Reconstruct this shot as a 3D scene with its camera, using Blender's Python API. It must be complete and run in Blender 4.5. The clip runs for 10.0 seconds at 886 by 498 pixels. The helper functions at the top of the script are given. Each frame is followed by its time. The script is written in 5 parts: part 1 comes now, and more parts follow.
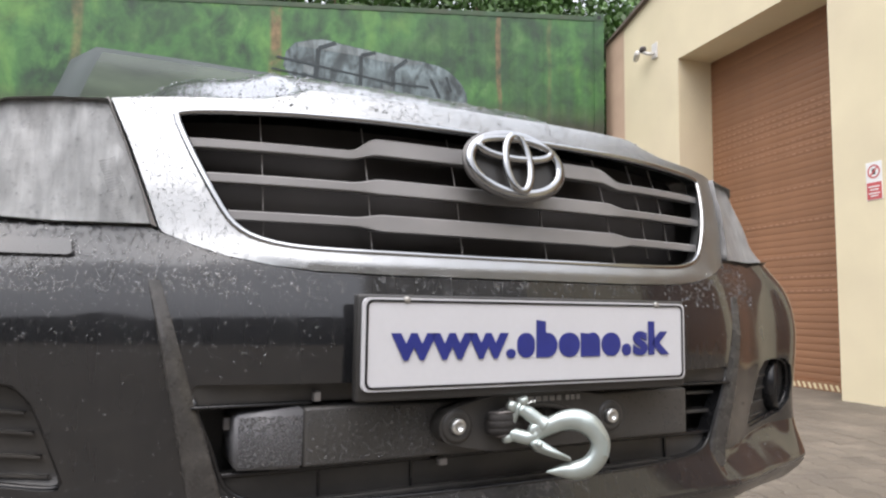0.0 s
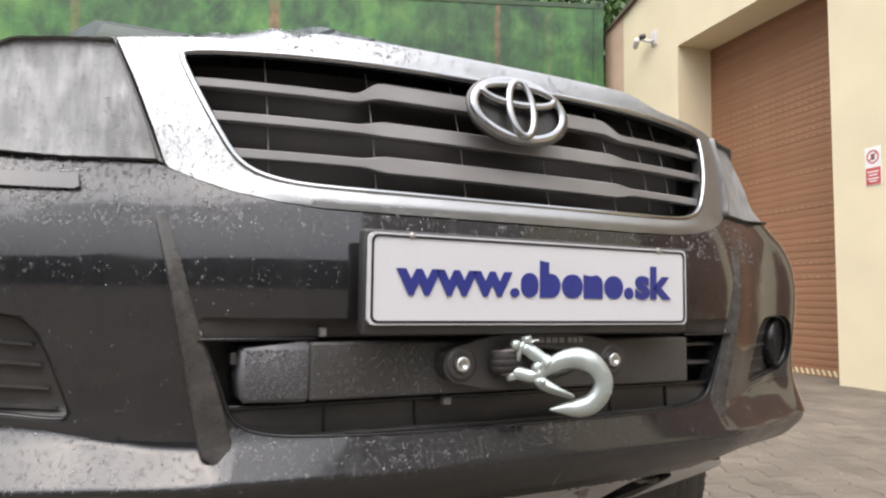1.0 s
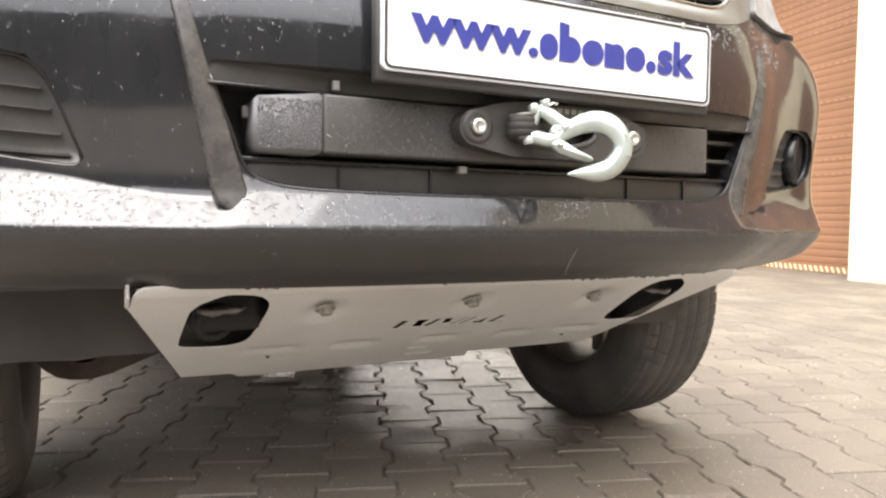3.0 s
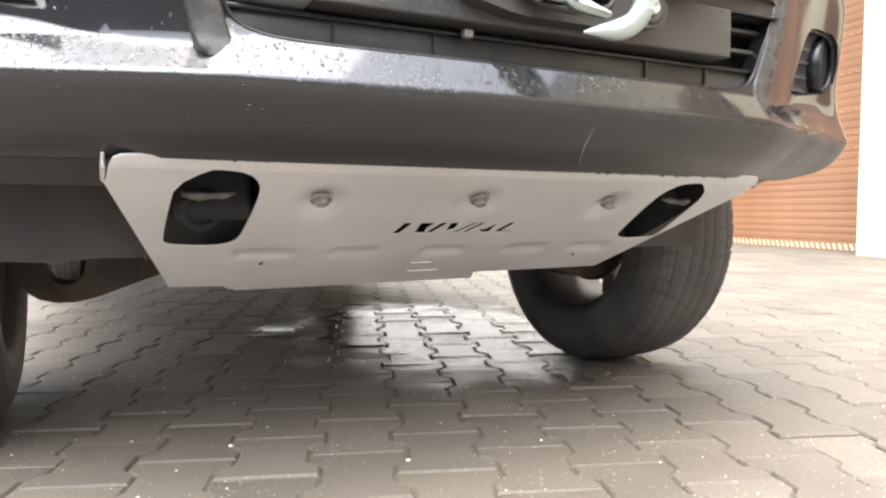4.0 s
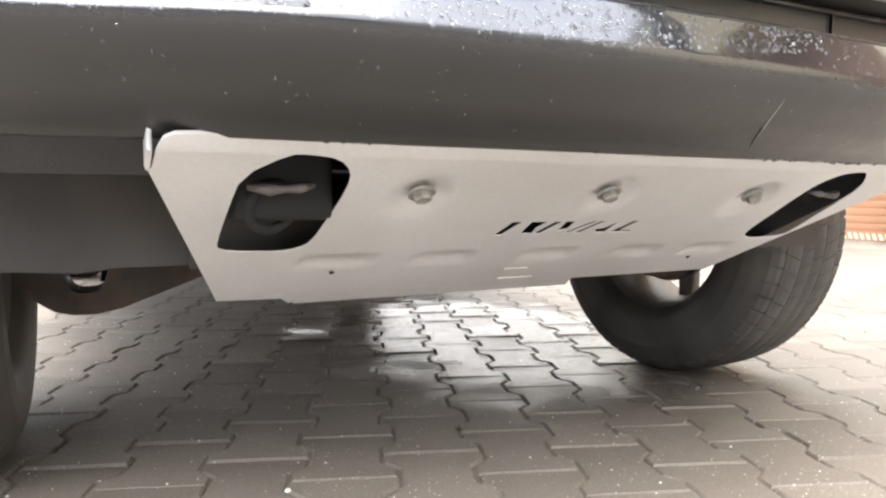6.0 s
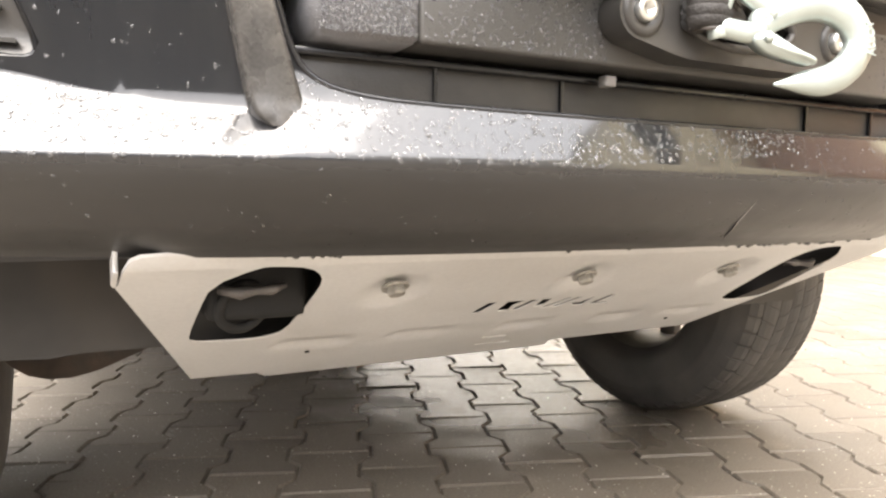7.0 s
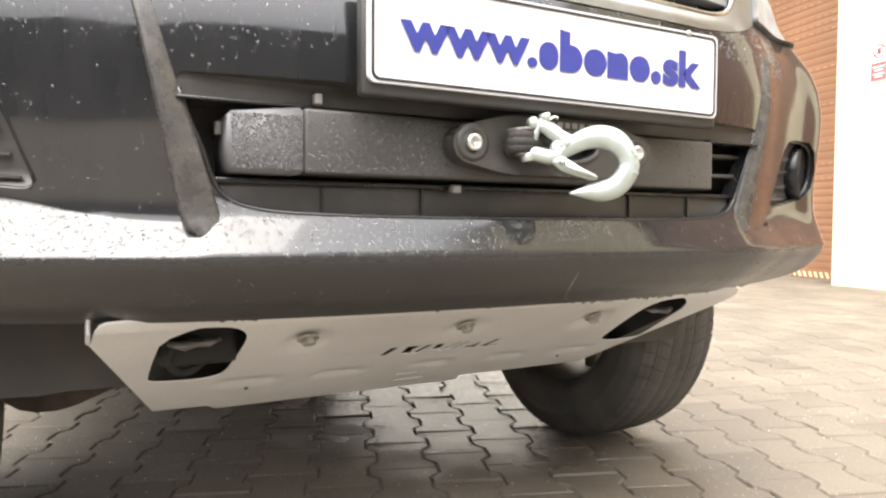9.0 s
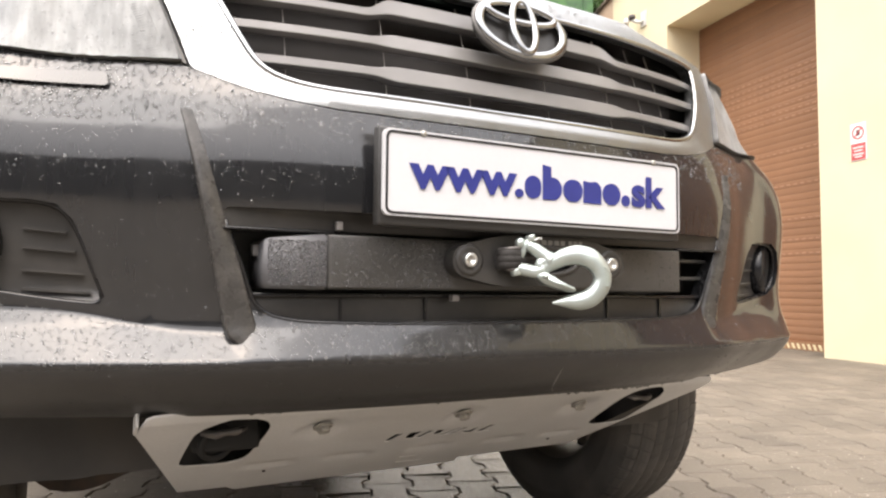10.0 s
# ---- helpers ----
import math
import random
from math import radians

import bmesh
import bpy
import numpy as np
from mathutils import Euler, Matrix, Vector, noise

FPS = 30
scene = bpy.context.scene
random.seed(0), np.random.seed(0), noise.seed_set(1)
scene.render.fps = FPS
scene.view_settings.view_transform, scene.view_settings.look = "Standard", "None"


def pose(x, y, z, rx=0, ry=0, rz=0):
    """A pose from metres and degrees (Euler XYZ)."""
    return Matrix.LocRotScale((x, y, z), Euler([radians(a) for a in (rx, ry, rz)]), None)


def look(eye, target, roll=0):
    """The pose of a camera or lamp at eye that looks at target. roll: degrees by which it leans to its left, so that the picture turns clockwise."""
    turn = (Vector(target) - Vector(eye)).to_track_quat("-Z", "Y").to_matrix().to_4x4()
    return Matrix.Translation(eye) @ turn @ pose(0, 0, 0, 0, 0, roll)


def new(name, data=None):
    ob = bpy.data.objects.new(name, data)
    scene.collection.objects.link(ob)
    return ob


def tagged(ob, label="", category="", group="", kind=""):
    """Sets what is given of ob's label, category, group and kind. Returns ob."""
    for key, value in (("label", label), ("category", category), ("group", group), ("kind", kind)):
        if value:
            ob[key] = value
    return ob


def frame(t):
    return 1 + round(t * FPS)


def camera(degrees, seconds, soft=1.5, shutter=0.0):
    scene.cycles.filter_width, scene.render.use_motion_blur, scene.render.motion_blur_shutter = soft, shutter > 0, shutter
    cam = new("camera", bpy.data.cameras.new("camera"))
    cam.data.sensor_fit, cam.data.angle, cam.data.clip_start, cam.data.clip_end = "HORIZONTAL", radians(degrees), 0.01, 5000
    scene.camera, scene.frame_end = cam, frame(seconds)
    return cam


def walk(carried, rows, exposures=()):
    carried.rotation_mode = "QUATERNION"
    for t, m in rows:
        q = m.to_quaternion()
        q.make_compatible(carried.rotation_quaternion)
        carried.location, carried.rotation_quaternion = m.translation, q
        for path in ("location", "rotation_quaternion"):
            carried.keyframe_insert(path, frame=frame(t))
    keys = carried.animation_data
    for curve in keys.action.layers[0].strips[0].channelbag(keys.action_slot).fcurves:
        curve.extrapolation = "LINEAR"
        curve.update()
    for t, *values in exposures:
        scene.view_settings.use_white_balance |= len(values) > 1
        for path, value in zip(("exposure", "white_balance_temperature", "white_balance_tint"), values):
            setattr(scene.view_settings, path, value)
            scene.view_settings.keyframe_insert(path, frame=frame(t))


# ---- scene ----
cam = camera(66.5, 10.0, soft=2.3)
PATH = [
    (0, (-0.541, -0.775, 0.841), (0.345, 1.009, 1.02), 0.8),
    (0.5, (-0.545, -0.775, 0.809), (0.344, 1.008, 0.988), 0.8),
    (1, (-0.547, -0.772, 0.77), (0.344, 1.012, 0.927), 0.8),
    (1.5, (-0.549, -0.772, 0.736), (0.341, 1.017, 0.837), 0.8),
    (2, (-0.547, -0.77, 0.689), (0.338, 1.023, 0.725), 0.7),
    (2.5, (-0.549, -0.766, 0.644), (0.329, 1.03, 0.613), 0.6),
    (3, (-0.543, -0.749, 0.568), (0.329, 1.048, 0.477), 0.7),
    (3.2, (-0.543, -0.742, 0.523), (0.333, 1.053, 0.424), 0.5),
    (4.3, (-0.503, -0.649, 0.402), (0.362, 1.151, 0.286), 0.1),
    (4.5, (-0.499, -0.62, 0.409), (0.37, 1.175, 0.255), 0.3),
    (5, (-0.505, -0.55, 0.39), (0.364, 1.245, 0.237), 0.3),
    (5.5, (-0.535, -0.473, 0.405), (0.331, 1.322, 0.248), 0.4),
    (5.7, (-0.553, -0.447, 0.406), (0.305, 1.354, 0.262), 0.2),
    (6.8, (-0.545, -0.416, 0.511), (0.335, 1.373, 0.355), 0.5),
    (7, (-0.534, -0.427, 0.527), (0.353, 1.359, 0.371), 0.6),
    (7.5, (-0.515, -0.472, 0.551), (0.379, 1.311, 0.397), 0.5),
    (8, (-0.502, -0.526, 0.567), (0.398, 1.254, 0.419), 0.5),
    (8.5, (-0.506, -0.6, 0.566), (0.4, 1.178, 0.435), 0.4),
    (9, (-0.522, -0.679, 0.59), (0.394, 1.097, 0.516), 0.3),
    (9.5, (-0.564, -0.746, 0.621), (0.36, 1.028, 0.63), 0.4),
    (10, (-0.59, -0.8, 0.644), (0.33, 0.971, 0.768), 0.5),
]
walk(cam, [(t, look(eye, target, roll)) for t, eye, target, roll in PATH],
     [(0, 0.68, 6600, 13.5), (1, 0.78, 6750, 13.5), (2, 1.18, 7050, 13), (3, 1.9, 6950, 13), (4.5, 2.26, 6250, 11), (5.5, 2.5, 6150, 11), (7, 2.56, 7150, 12.5), (8, 2.44, 6850, 12), (9, 2.06, 7050, 11.5), (10, 1.34, 7150, 14)])

# ---- light: an overcast, wet day ----
world = bpy.data.worlds.new("world")
scene.world = world
world.use_nodes = True
wn, wl = world.node_tree.nodes, world.node_tree.links
sky = wn.new("ShaderNodeTexSky")
sky.sky_type = "NISHITA"
sky.sun_disc = False
sky.sun_elevation, sky.sun_rotation = radians(65), radians(215)
sky.air_density, sky.dust_density, sky.ozone_density = 1.0, 8.0, 1.5
# cloud cover: brighter overhead, a third of that at the horizon
up = wn.new("ShaderNodeSeparateXYZ")
wl.new(wn.new("ShaderNodeTexCoord").outputs["Generated"], up.inputs[0])
cover = wn.new("ShaderNodeMapRange")
for i, v in ((1, 0.0), (2, 0.74), (3, 1.9), (4, 8.0)):
    cover.inputs[i].default_value = v
wl.new(up.outputs[2], cover.inputs[0])
cloud = wn.new("ShaderNodeVectorMath")
cloud.operation = "SCALE"
cloud.inputs[0].default_value = (0.945, 1.0, 1.075)
wl.new(cover.outputs[0], cloud.inputs["Scale"])
overcast = wn.new("ShaderNodeMix")
overcast.data_type = "RGBA"
overcast.inputs["Factor"].default_value = 0.78
wl.new(sky.outputs[0], overcast.inputs["A"])
wl.new(cloud.outputs[0], overcast.inputs["B"])
wl.new(overcast.outputs["Result"], wn["Background"].inputs[0])
wn["Background"].inputs[1].default_value = 0.215
sun = new("sun", bpy.data.lights.new("sun", "SUN"))
sun.data.energy, sun.data.angle, sun.data.color = 1.5, radians(66), (0.96, 0.985, 1.0)
sun.matrix_world = look((-3.2, -2.6, 9), (0, 0, 0))

# ---- materials ----
def mat(name, color, rough=0.5, metal=0.0, spec=0.5, vary=0.0, scale=8.0, fine=0.0, fine_scale=120.0, bump=0.0, bump_scale=90.0,
        coat=0.0, trans=0.0, ior=1.45, rough_vary=0.0, per_piece=0.0, dirt=None, dirt_amount=0.0, dirt_scale=3.0):
    """A surface with variation at a coarse and a fine scale, relief and stains."""
    m = bpy.data.materials.new(name)
    m.use_nodes = True
    n, l = m.node_tree.nodes, m.node_tree.links
    b = n["Principled BSDF"]
    b.inputs["Roughness"].default_value = rough
    b.inputs["Metallic"].default_value = metal
    b.inputs["Specular IOR Level"].default_value = spec
    b.inputs["IOR"].default_value = ior
    b.inputs["Transmission Weight"].default_value = trans
    b.inputs["Coat Weight"].default_value = coat
    b.inputs["Coat Roughness"].default_value = 0.09
    b.inputs["Coat IOR"].default_value = 1.52
    co = n.new("ShaderNodeTexCoord").outputs["Object"]

    def noise_of(size, detail=4.0):
        t = n.new("ShaderNodeTexNoise")
        t.inputs["Scale"].default_value, t.inputs["Detail"].default_value = size, detail
        l.new(co, t.inputs["Vector"])
        return t.outputs["Fac"]

    def ramp(fac, low, high, a=0.3, z=0.7):
        t = n.new("ShaderNodeMapRange")
        t.inputs[1].default_value, t.inputs[2].default_value = a, z
        t.inputs[3].default_value, t.inputs[4].default_value = low, high
        l.new(fac, t.inputs[0])
        return t.outputs[0]

    def times(color_socket, factor):
        t = n.new("ShaderNodeVectorMath")
        t.operation = "SCALE"
        l.new(color_socket, t.inputs[0])
        l.new(factor, t.inputs["Scale"])
        return t.outputs[0]

    rgb = n.new("ShaderNodeRGB")
    rgb.outputs[0].default_value = (*color, 1)
    out = rgb.outputs[0]
    if vary:
        out = times(out, ramp(noise_of(scale), 1 - vary, 1 + vary))
    if fine:
        out = times(out, ramp(noise_of(fine_scale, 2.0), 1 - fine, 1 + fine))
    if per_piece:
        info = n.new("ShaderNodeObjectInfo").outputs["Random"]
        isle = n.new("ShaderNodeNewGeometry").outputs["Random Per Island"]
        both = n.new("ShaderNodeMath")
        both.operation = "ADD"
        l.new(info, both.inputs[0])
        l.new(isle, both.inputs[1])
        part_of = n.new("ShaderNodeMath")
        part_of.operation = "FRACT"
        l.new(both.outputs[0], part_of.inputs[0])
        out = times(out, ramp(part_of.outputs[0], 1 - per_piece, 1 + per_piece, 0, 1))
    if dirt:
        mix = n.new("ShaderNodeMix")
        mix.data_type = "RGBA"
        l.new(ramp(noise_of(dirt_scale, 6.0), 0, dirt_amount, 0.45, 0.75), mix.inputs["Factor"])
        l.new(out, mix.inputs["A"])
        mix.inputs["B"].default_value = (*dirt, 1)
        out = mix.outputs["Result"]
    l.new(out, b.inputs["Base Color"])
    if rough_vary:
        l.new(ramp(noise_of(scale * 1.7), max(rough - rough_vary, 0.02), min(rough + rough_vary, 1)), b.inputs["Roughness"])
    if bump:
        t = n.new("ShaderNodeBump")
        t.inputs["Strength"].default_value, t.inputs["Distance"].default_value = bump, 0.002
        l.new(noise_of(bump_scale, 3.0), t.inputs["Height"])
        l.new(t.outputs[0], b.inputs["Normal"])
    return m


PAINT = mat("black_paint", (0.013, 0.0135, 0.015), 0.34, spec=0.08, ior=1.45, coat=1.0, rough_vary=0.04, scale=5, dirt=(0.045, 0.042, 0.038), dirt_amount=0.10, dirt_scale=7)


def run_stains(m, tint, amount):
    """Upright dried runs and a dull film over a finished paint."""
    n, l = m.node_tree.nodes, m.node_tree.links
    b = n["Principled BSDF"]
    co = n.new("ShaderNodeTexCoord").outputs["Object"]
    p = n.new("ShaderNodeMapping")
    p.inputs["Scale"].default_value = (1, 1, 0.1)
    l.new(co, p.inputs[0])
    t = n.new("ShaderNodeTexNoise")
    t.inputs["Scale"].default_value, t.inputs["Detail"].default_value = 45, 5.0
    l.new(p.outputs[0], t.inputs["Vector"])
    k = n.new("ShaderNodeMapRange")
    for i, v in ((1, 0.42), (2, 0.72), (3, 0.0), (4, amount)):
        k.inputs[i].default_value = v
    l.new(t.outputs["Fac"], k.inputs[0])
    mix = n.new("ShaderNodeMix")
    mix.data_type = "RGBA"
    l.new(k.outputs[0], mix.inputs["Factor"])
    l.new(b.inputs["Base Color"].links[0].from_socket, mix.inputs["A"])
    mix.inputs["B"].default_value = (*tint, 1)
    l.new(mix.outputs["Result"], b.inputs["Base Color"])
    dull = n.new("ShaderNodeMapRange")
    for i, v in ((1, 0.35), (2, 0.7), (3, 0.05), (4, 0.13)):
        dull.inputs[i].default_value = v
    l.new(t.outputs["Fac"], dull.inputs[0])
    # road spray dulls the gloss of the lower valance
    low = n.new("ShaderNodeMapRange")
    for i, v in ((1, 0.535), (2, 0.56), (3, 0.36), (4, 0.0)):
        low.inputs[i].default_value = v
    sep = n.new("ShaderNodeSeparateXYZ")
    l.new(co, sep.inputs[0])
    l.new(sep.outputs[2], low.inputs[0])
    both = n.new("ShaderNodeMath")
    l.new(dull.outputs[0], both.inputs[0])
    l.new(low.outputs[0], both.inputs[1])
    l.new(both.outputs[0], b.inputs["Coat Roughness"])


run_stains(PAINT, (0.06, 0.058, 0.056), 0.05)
PAINT.node_tree.nodes["Principled BSDF"].inputs["Coat IOR"].default_value = 1.62
PLASTIC = mat("black_plastic", (0.032, 0.031, 0.030), 0.36, vary=0.2, bump=0.15, bump_scale=600)
GLOSSY_PLASTIC = mat("wet_black_plastic", (0.012, 0.012, 0.013), 0.22, vary=0.2, scale=15, rough_vary=0.08)
WINCH = mat("powder_coat", (0.056, 0.054, 0.051), 0.34, vary=0.15, bump=0.2, bump_scale=900)
CHROME = mat("chrome", (0.31, 0.318, 0.322), 0.40, metal=1.0, rough_vary=0.04, scale=12, dirt=(0.34, 0.345, 0.345), dirt_amount=0.35, dirt_scale=14)
BADGE_CHROME = mat("badge_chrome", (0.34, 0.345, 0.35), 0.13, metal=1.0, rough_vary=0.04, scale=30)
BADGE_RIM = mat("badge_rim", (0.12, 0.115, 0.11), 0.4, metal=0.3, vary=0.1, scale=20)
SATIN = mat("satin_grey_metal", (0.225, 0.218, 0.214), 0.38, metal=0.25, vary=0.1, rough_vary=0.08, scale=10)
ALUMINIUM = mat("matt_aluminium", (0.645, 0.65, 0.655), 0.42, metal=0.3, vary=0.06, scale=6, fine=0.03, fine_scale=200, dirt=(0.42, 0.40, 0.37), dirt_amount=0.3, dirt_scale=5)
ZINC = mat("zinc_plated_steel", (0.45, 0.505, 0.485), 0.36, metal=0.7, vary=0.06, scale=40, rough_vary=0.06, bump=0.05, bump_scale=300)
BOLT = mat("bolt_steel", (0.62, 0.63, 0.62), 0.3, metal=0.9, vary=0.15, scale=60)
SHACKLE = mat("worn_shackle", (0.14, 0.13, 0.125), 0.5, metal=0.4, vary=0.4, scale=60)
RUST = mat("weathered_bolt", (0.36, 0.35, 0.325), 0.5, metal=0.6, vary=0.3, scale=90)
PLATE_WHITE = mat("plate_white", (0.56, 0.565, 0.59), 0.28, vary=0.02, fine=0.01)
PLATE_BLUE = mat("plate_blue", (0.022, 0.030, 0.19), 0.35, vary=0.08, scale=30)
INK = mat("ink_black", (0.012, 0.012, 0.013), 0.4)
RUBBER = mat("tyre_rubber", (0.060, 0.056, 0.052), 0.62, vary=0.25, scale=9, bump=0.3, bump_scale=250, dirt=(0.11, 0.098, 0.083), dirt_amount=0.65, dirt_scale=6)
RIM_STEEL = mat("rim_grey", (0.17, 0.155, 0.14), 0.5, metal=0.4, vary=0.2, dirt=(0.1, 0.085, 0.07), dirt_amount=0.6, dirt_scale=10)
UNDERSIDE = mat("dirty_underbody", (0.040, 0.038, 0.036), 0.6, vary=0.3, dirt=(0.085, 0.07, 0.055), dirt_amount=0.5, dirt_scale=6)
GUARD = mat("splashed_plastic", (0.048, 0.048, 0.052), 0.42, vary=0.25, scale=7, dirt=(0.10, 0.097, 0.094), dirt_amount=0.5, dirt_scale=9, bump=0.2, bump_scale=300)
CAST = mat("rusty_casting", (0.05, 0.042, 0.036), 0.65, vary=0.35, scale=12, bump=0.5, bump_scale=140, dirt=(0.14, 0.085, 0.055), dirt_amount=0.65, dirt_scale=13)
ROPE = mat("black_rope", (0.02, 0.018, 0.017), 0.7, vary=0.3, scale=120, bump=0.5, bump_scale=400)
HOLLOW = mat("grille_hollow", (0.034, 0.030, 0.028), 0.7, vary=0.3, scale=8)
# near-black: the shade behind the skid plate put into a colour
HOLE_SHADE = mat("hole_shade", (0.009, 0.009, 0.009), 0.8, vary=0.2)
PALE_WALL = mat("pale_render", (0.74, 0.73, 0.70), 0.85, vary=0.06, scale=0.8, bump=0.3, bump_scale=120)
GLASS = mat("clear_cover", (0.93, 0.94, 0.95), 0.06, trans=1.0, ior=1.4, bump=0.22, bump_scale=70)
# the trees' green reflection is put into the glass's base colour
WINDOW = mat("green_reflection_glass", (0.030, 0.042, 0.024), 0.2, spec=0.06, ior=1.3, vary=0.35, scale=5)
# black roof paint with a faint teal reflection mixed into its colour
ROOF_PAINT = mat("teal_reflection_black", (0.024, 0.033, 0.028), 0.45, spec=0.08, vary=0.15, scale=4)
DUSTY = mat("dusty_black_plastic", (0.045, 0.043, 0.041), 0.34, vary=0.2, scale=12, bump=0.15, bump_scale=600, dirt=(0.11, 0.10, 0.09), dirt_amount=0.3, dirt_scale=20)
# paler than the bumper paint: the rib's tan reflection is in this colour
RIB_REFLECT = mat("speckled_tan_reflection", (0.044, 0.042, 0.040), 0.28, vary=0.2, scale=25, rough_vary=0.1, fine=0.25, fine_scale=350, dirt=(0.13, 0.12, 0.11), dirt_amount=0.3, dirt_scale=60)
GASKET = mat("grey_gasket", (0.21, 0.198, 0.19), 0.45, vary=0.2, scale=30)
# mist beads as relief; the sky's sheen on them is a paler base
MISTED = mat("misted_sheen_coat", (0.13, 0.13, 0.137), 0.34, vary=0.1, bump=0.8, bump_scale=700)
ALLOY_BLACK = mat("anodised_alloy", (0.040, 0.038, 0.036), 0.38, vary=0.15, scale=30, bump=0.1, bump_scale=900)


def streaked():
    """Wet clouded lamp plastic with fine upright runs of water."""
    m = mat("rain_streaked_cover", (0.62, 0.61, 0.60), 0.36, trans=0.55, ior=1.3)
    n, l = m.node_tree.nodes, m.node_tree.links
    b = n["Principled BSDF"]
    co = n.new("ShaderNodeTexCoord").outputs["Object"]

    def runs(sx, sz, size, detail):
        p = n.new("ShaderNodeMapping")
        p.inputs["Scale"].default_value = (sx, 0.0, sz)
        l.new(co, p.inputs[0])
        t = n.new("ShaderNodeTexNoise")
        t.inputs["Scale"].default_value, t.inputs["Detail"].default_value = size, detail
        l.new(p.outputs[0], t.inputs["Vector"])
        return t.outputs["Fac"]
    def both(a, c, share):
        t = n.new("ShaderNodeMix")
        t.inputs[0].default_value = share
        l.new(a, t.inputs[2])
        l.new(c, t.inputs[3])
        return t.outputs[0]
    tone = n.new("ShaderNodeMapRange")
    for i, v in ((1, 0.42), (2, 0.66), (3, 0.0), (4, 0.9)):
        tone.inputs[i].default_value = v
    l.new(both(runs(1, 0.16, 110, 4.0), runs(1, 0.8, 26, 6.0), 0.55), tone.inputs[0])
    clear = n.new("ShaderNodeMapRange")
    for i, v in ((1, 0.40), (2, 0.64), (3, 0.66), (4, 0.40)):
        clear.inputs[i].default_value = v
    l.new(both(runs(1, 0.2, 90, 5.0), runs(1, 0.9, 40, 6.0), 0.5), clear.inputs[0])
    l.new(clear.outputs[0], b.inputs["Transmission Weight"])
    mix = n.new("ShaderNodeMix")
    mix.data_type = "RGBA"
    l.new(tone.outputs[0], mix.inputs["Factor"])
    mix.inputs["A"].default_value, mix.inputs["B"].default_value = (0.32, 0.328, 0.33, 1), (0.58, 0.59, 0.59, 1)
    l.new(mix.outputs["Result"], b.inputs["Base Color"])
    t = n.new("ShaderNodeBump")
    t.inputs["Strength"].default_value, t.inputs["Distance"].default_value = 0.35, 0.002
    l.new(runs(1, 0.35, 240, 4.0), t.inputs["Height"])
    l.new(t.outputs[0], b.inputs["Normal"])
    return m


STREAKED = streaked()


def beaded(m, size, amount, cover):
    """Fine rain on a finished surface: small round beads as relief, in patches."""
    n, l = m.node_tree.nodes, m.node_tree.links
    b = n["Principled BSDF"]
    co = n.new("ShaderNodeTexCoord").outputs["Object"]
    cells = n.new("ShaderNodeTexVoronoi")
    cells.inputs["Scale"].default_value = size
    l.new(co, cells.inputs["Vector"])
    dome = n.new("ShaderNodeMapRange")
    for i, v in ((1, 0.12), (2, 0.42), (3, 1.0), (4, 0.0)):
        dome.inputs[i].default_value = v
    dome.interpolation_type = "SMOOTHSTEP"
    l.new(cells.outputs["Distance"], dome.inputs[0])
    patch = n.new("ShaderNodeTexNoise")
    patch.inputs["Scale"].default_value, patch.inputs["Detail"].default_value = size / 9, 3.0
    l.new(co, patch.inputs["Vector"])
    where = n.new("ShaderNodeMapRange")
    where.inputs[1].default_value, where.inputs[2].default_value = cover, cover + 0.12
    l.new(patch.outputs["Fac"], where.inputs[0])
    high = n.new("ShaderNodeMath")
    high.operation = "MULTIPLY"
    l.new(dome.outputs[0], high.inputs[0])
    l.new(where.outputs[0], high.inputs[1])
    t = n.new("ShaderNodeBump")
    t.inputs["Strength"].default_value, t.inputs["Distance"].default_value = amount, 0.001
    l.new(high.outputs[0], t.inputs["Height"])
    l.new(t.outputs[0], b.inputs["Normal"])


beaded(CHROME, 420, 0.55, 0.42)
beaded(MISTED, 520, 0.45, 0.3)


def creased(m, low, high):
    """Printed folds: slanting dark creases with pale backs."""
    n, l = m.node_tree.nodes, m.node_tree.links
    b = n["Principled BSDF"]
    p = n.new("ShaderNodeMapping")
    p.inputs["Scale"].default_value, p.inputs["Rotation"].default_value = (5.5, 1, 2.2), (0, 0.35, 0)
    l.new(n.new("ShaderNodeTexCoord").outputs["Object"], p.inputs[0])
    t = n.new("ShaderNodeTexNoise")
    t.inputs["Scale"].default_value, t.inputs["Detail"].default_value, t.inputs["Distortion"].default_value = 1.0, 3.0, 1.2
    l.new(p.outputs[0], t.inputs["Vector"])
    k = n.new("ShaderNodeMapRange")
    for i, v in ((1, 0.36), (2, 0.62), (3, low), (4, high)):
        k.inputs[i].default_value = v
    l.new(t.outputs["Fac"], k.inputs[0])
    s = n.new("ShaderNodeVectorMath")
    s.operation = "SCALE"
    l.new(b.inputs["Base Color"].links[0].from_socket, s.inputs[0])
    l.new(k.outputs[0], s.inputs["Scale"])
    l.new(s.outputs[0], b.inputs["Base Color"])


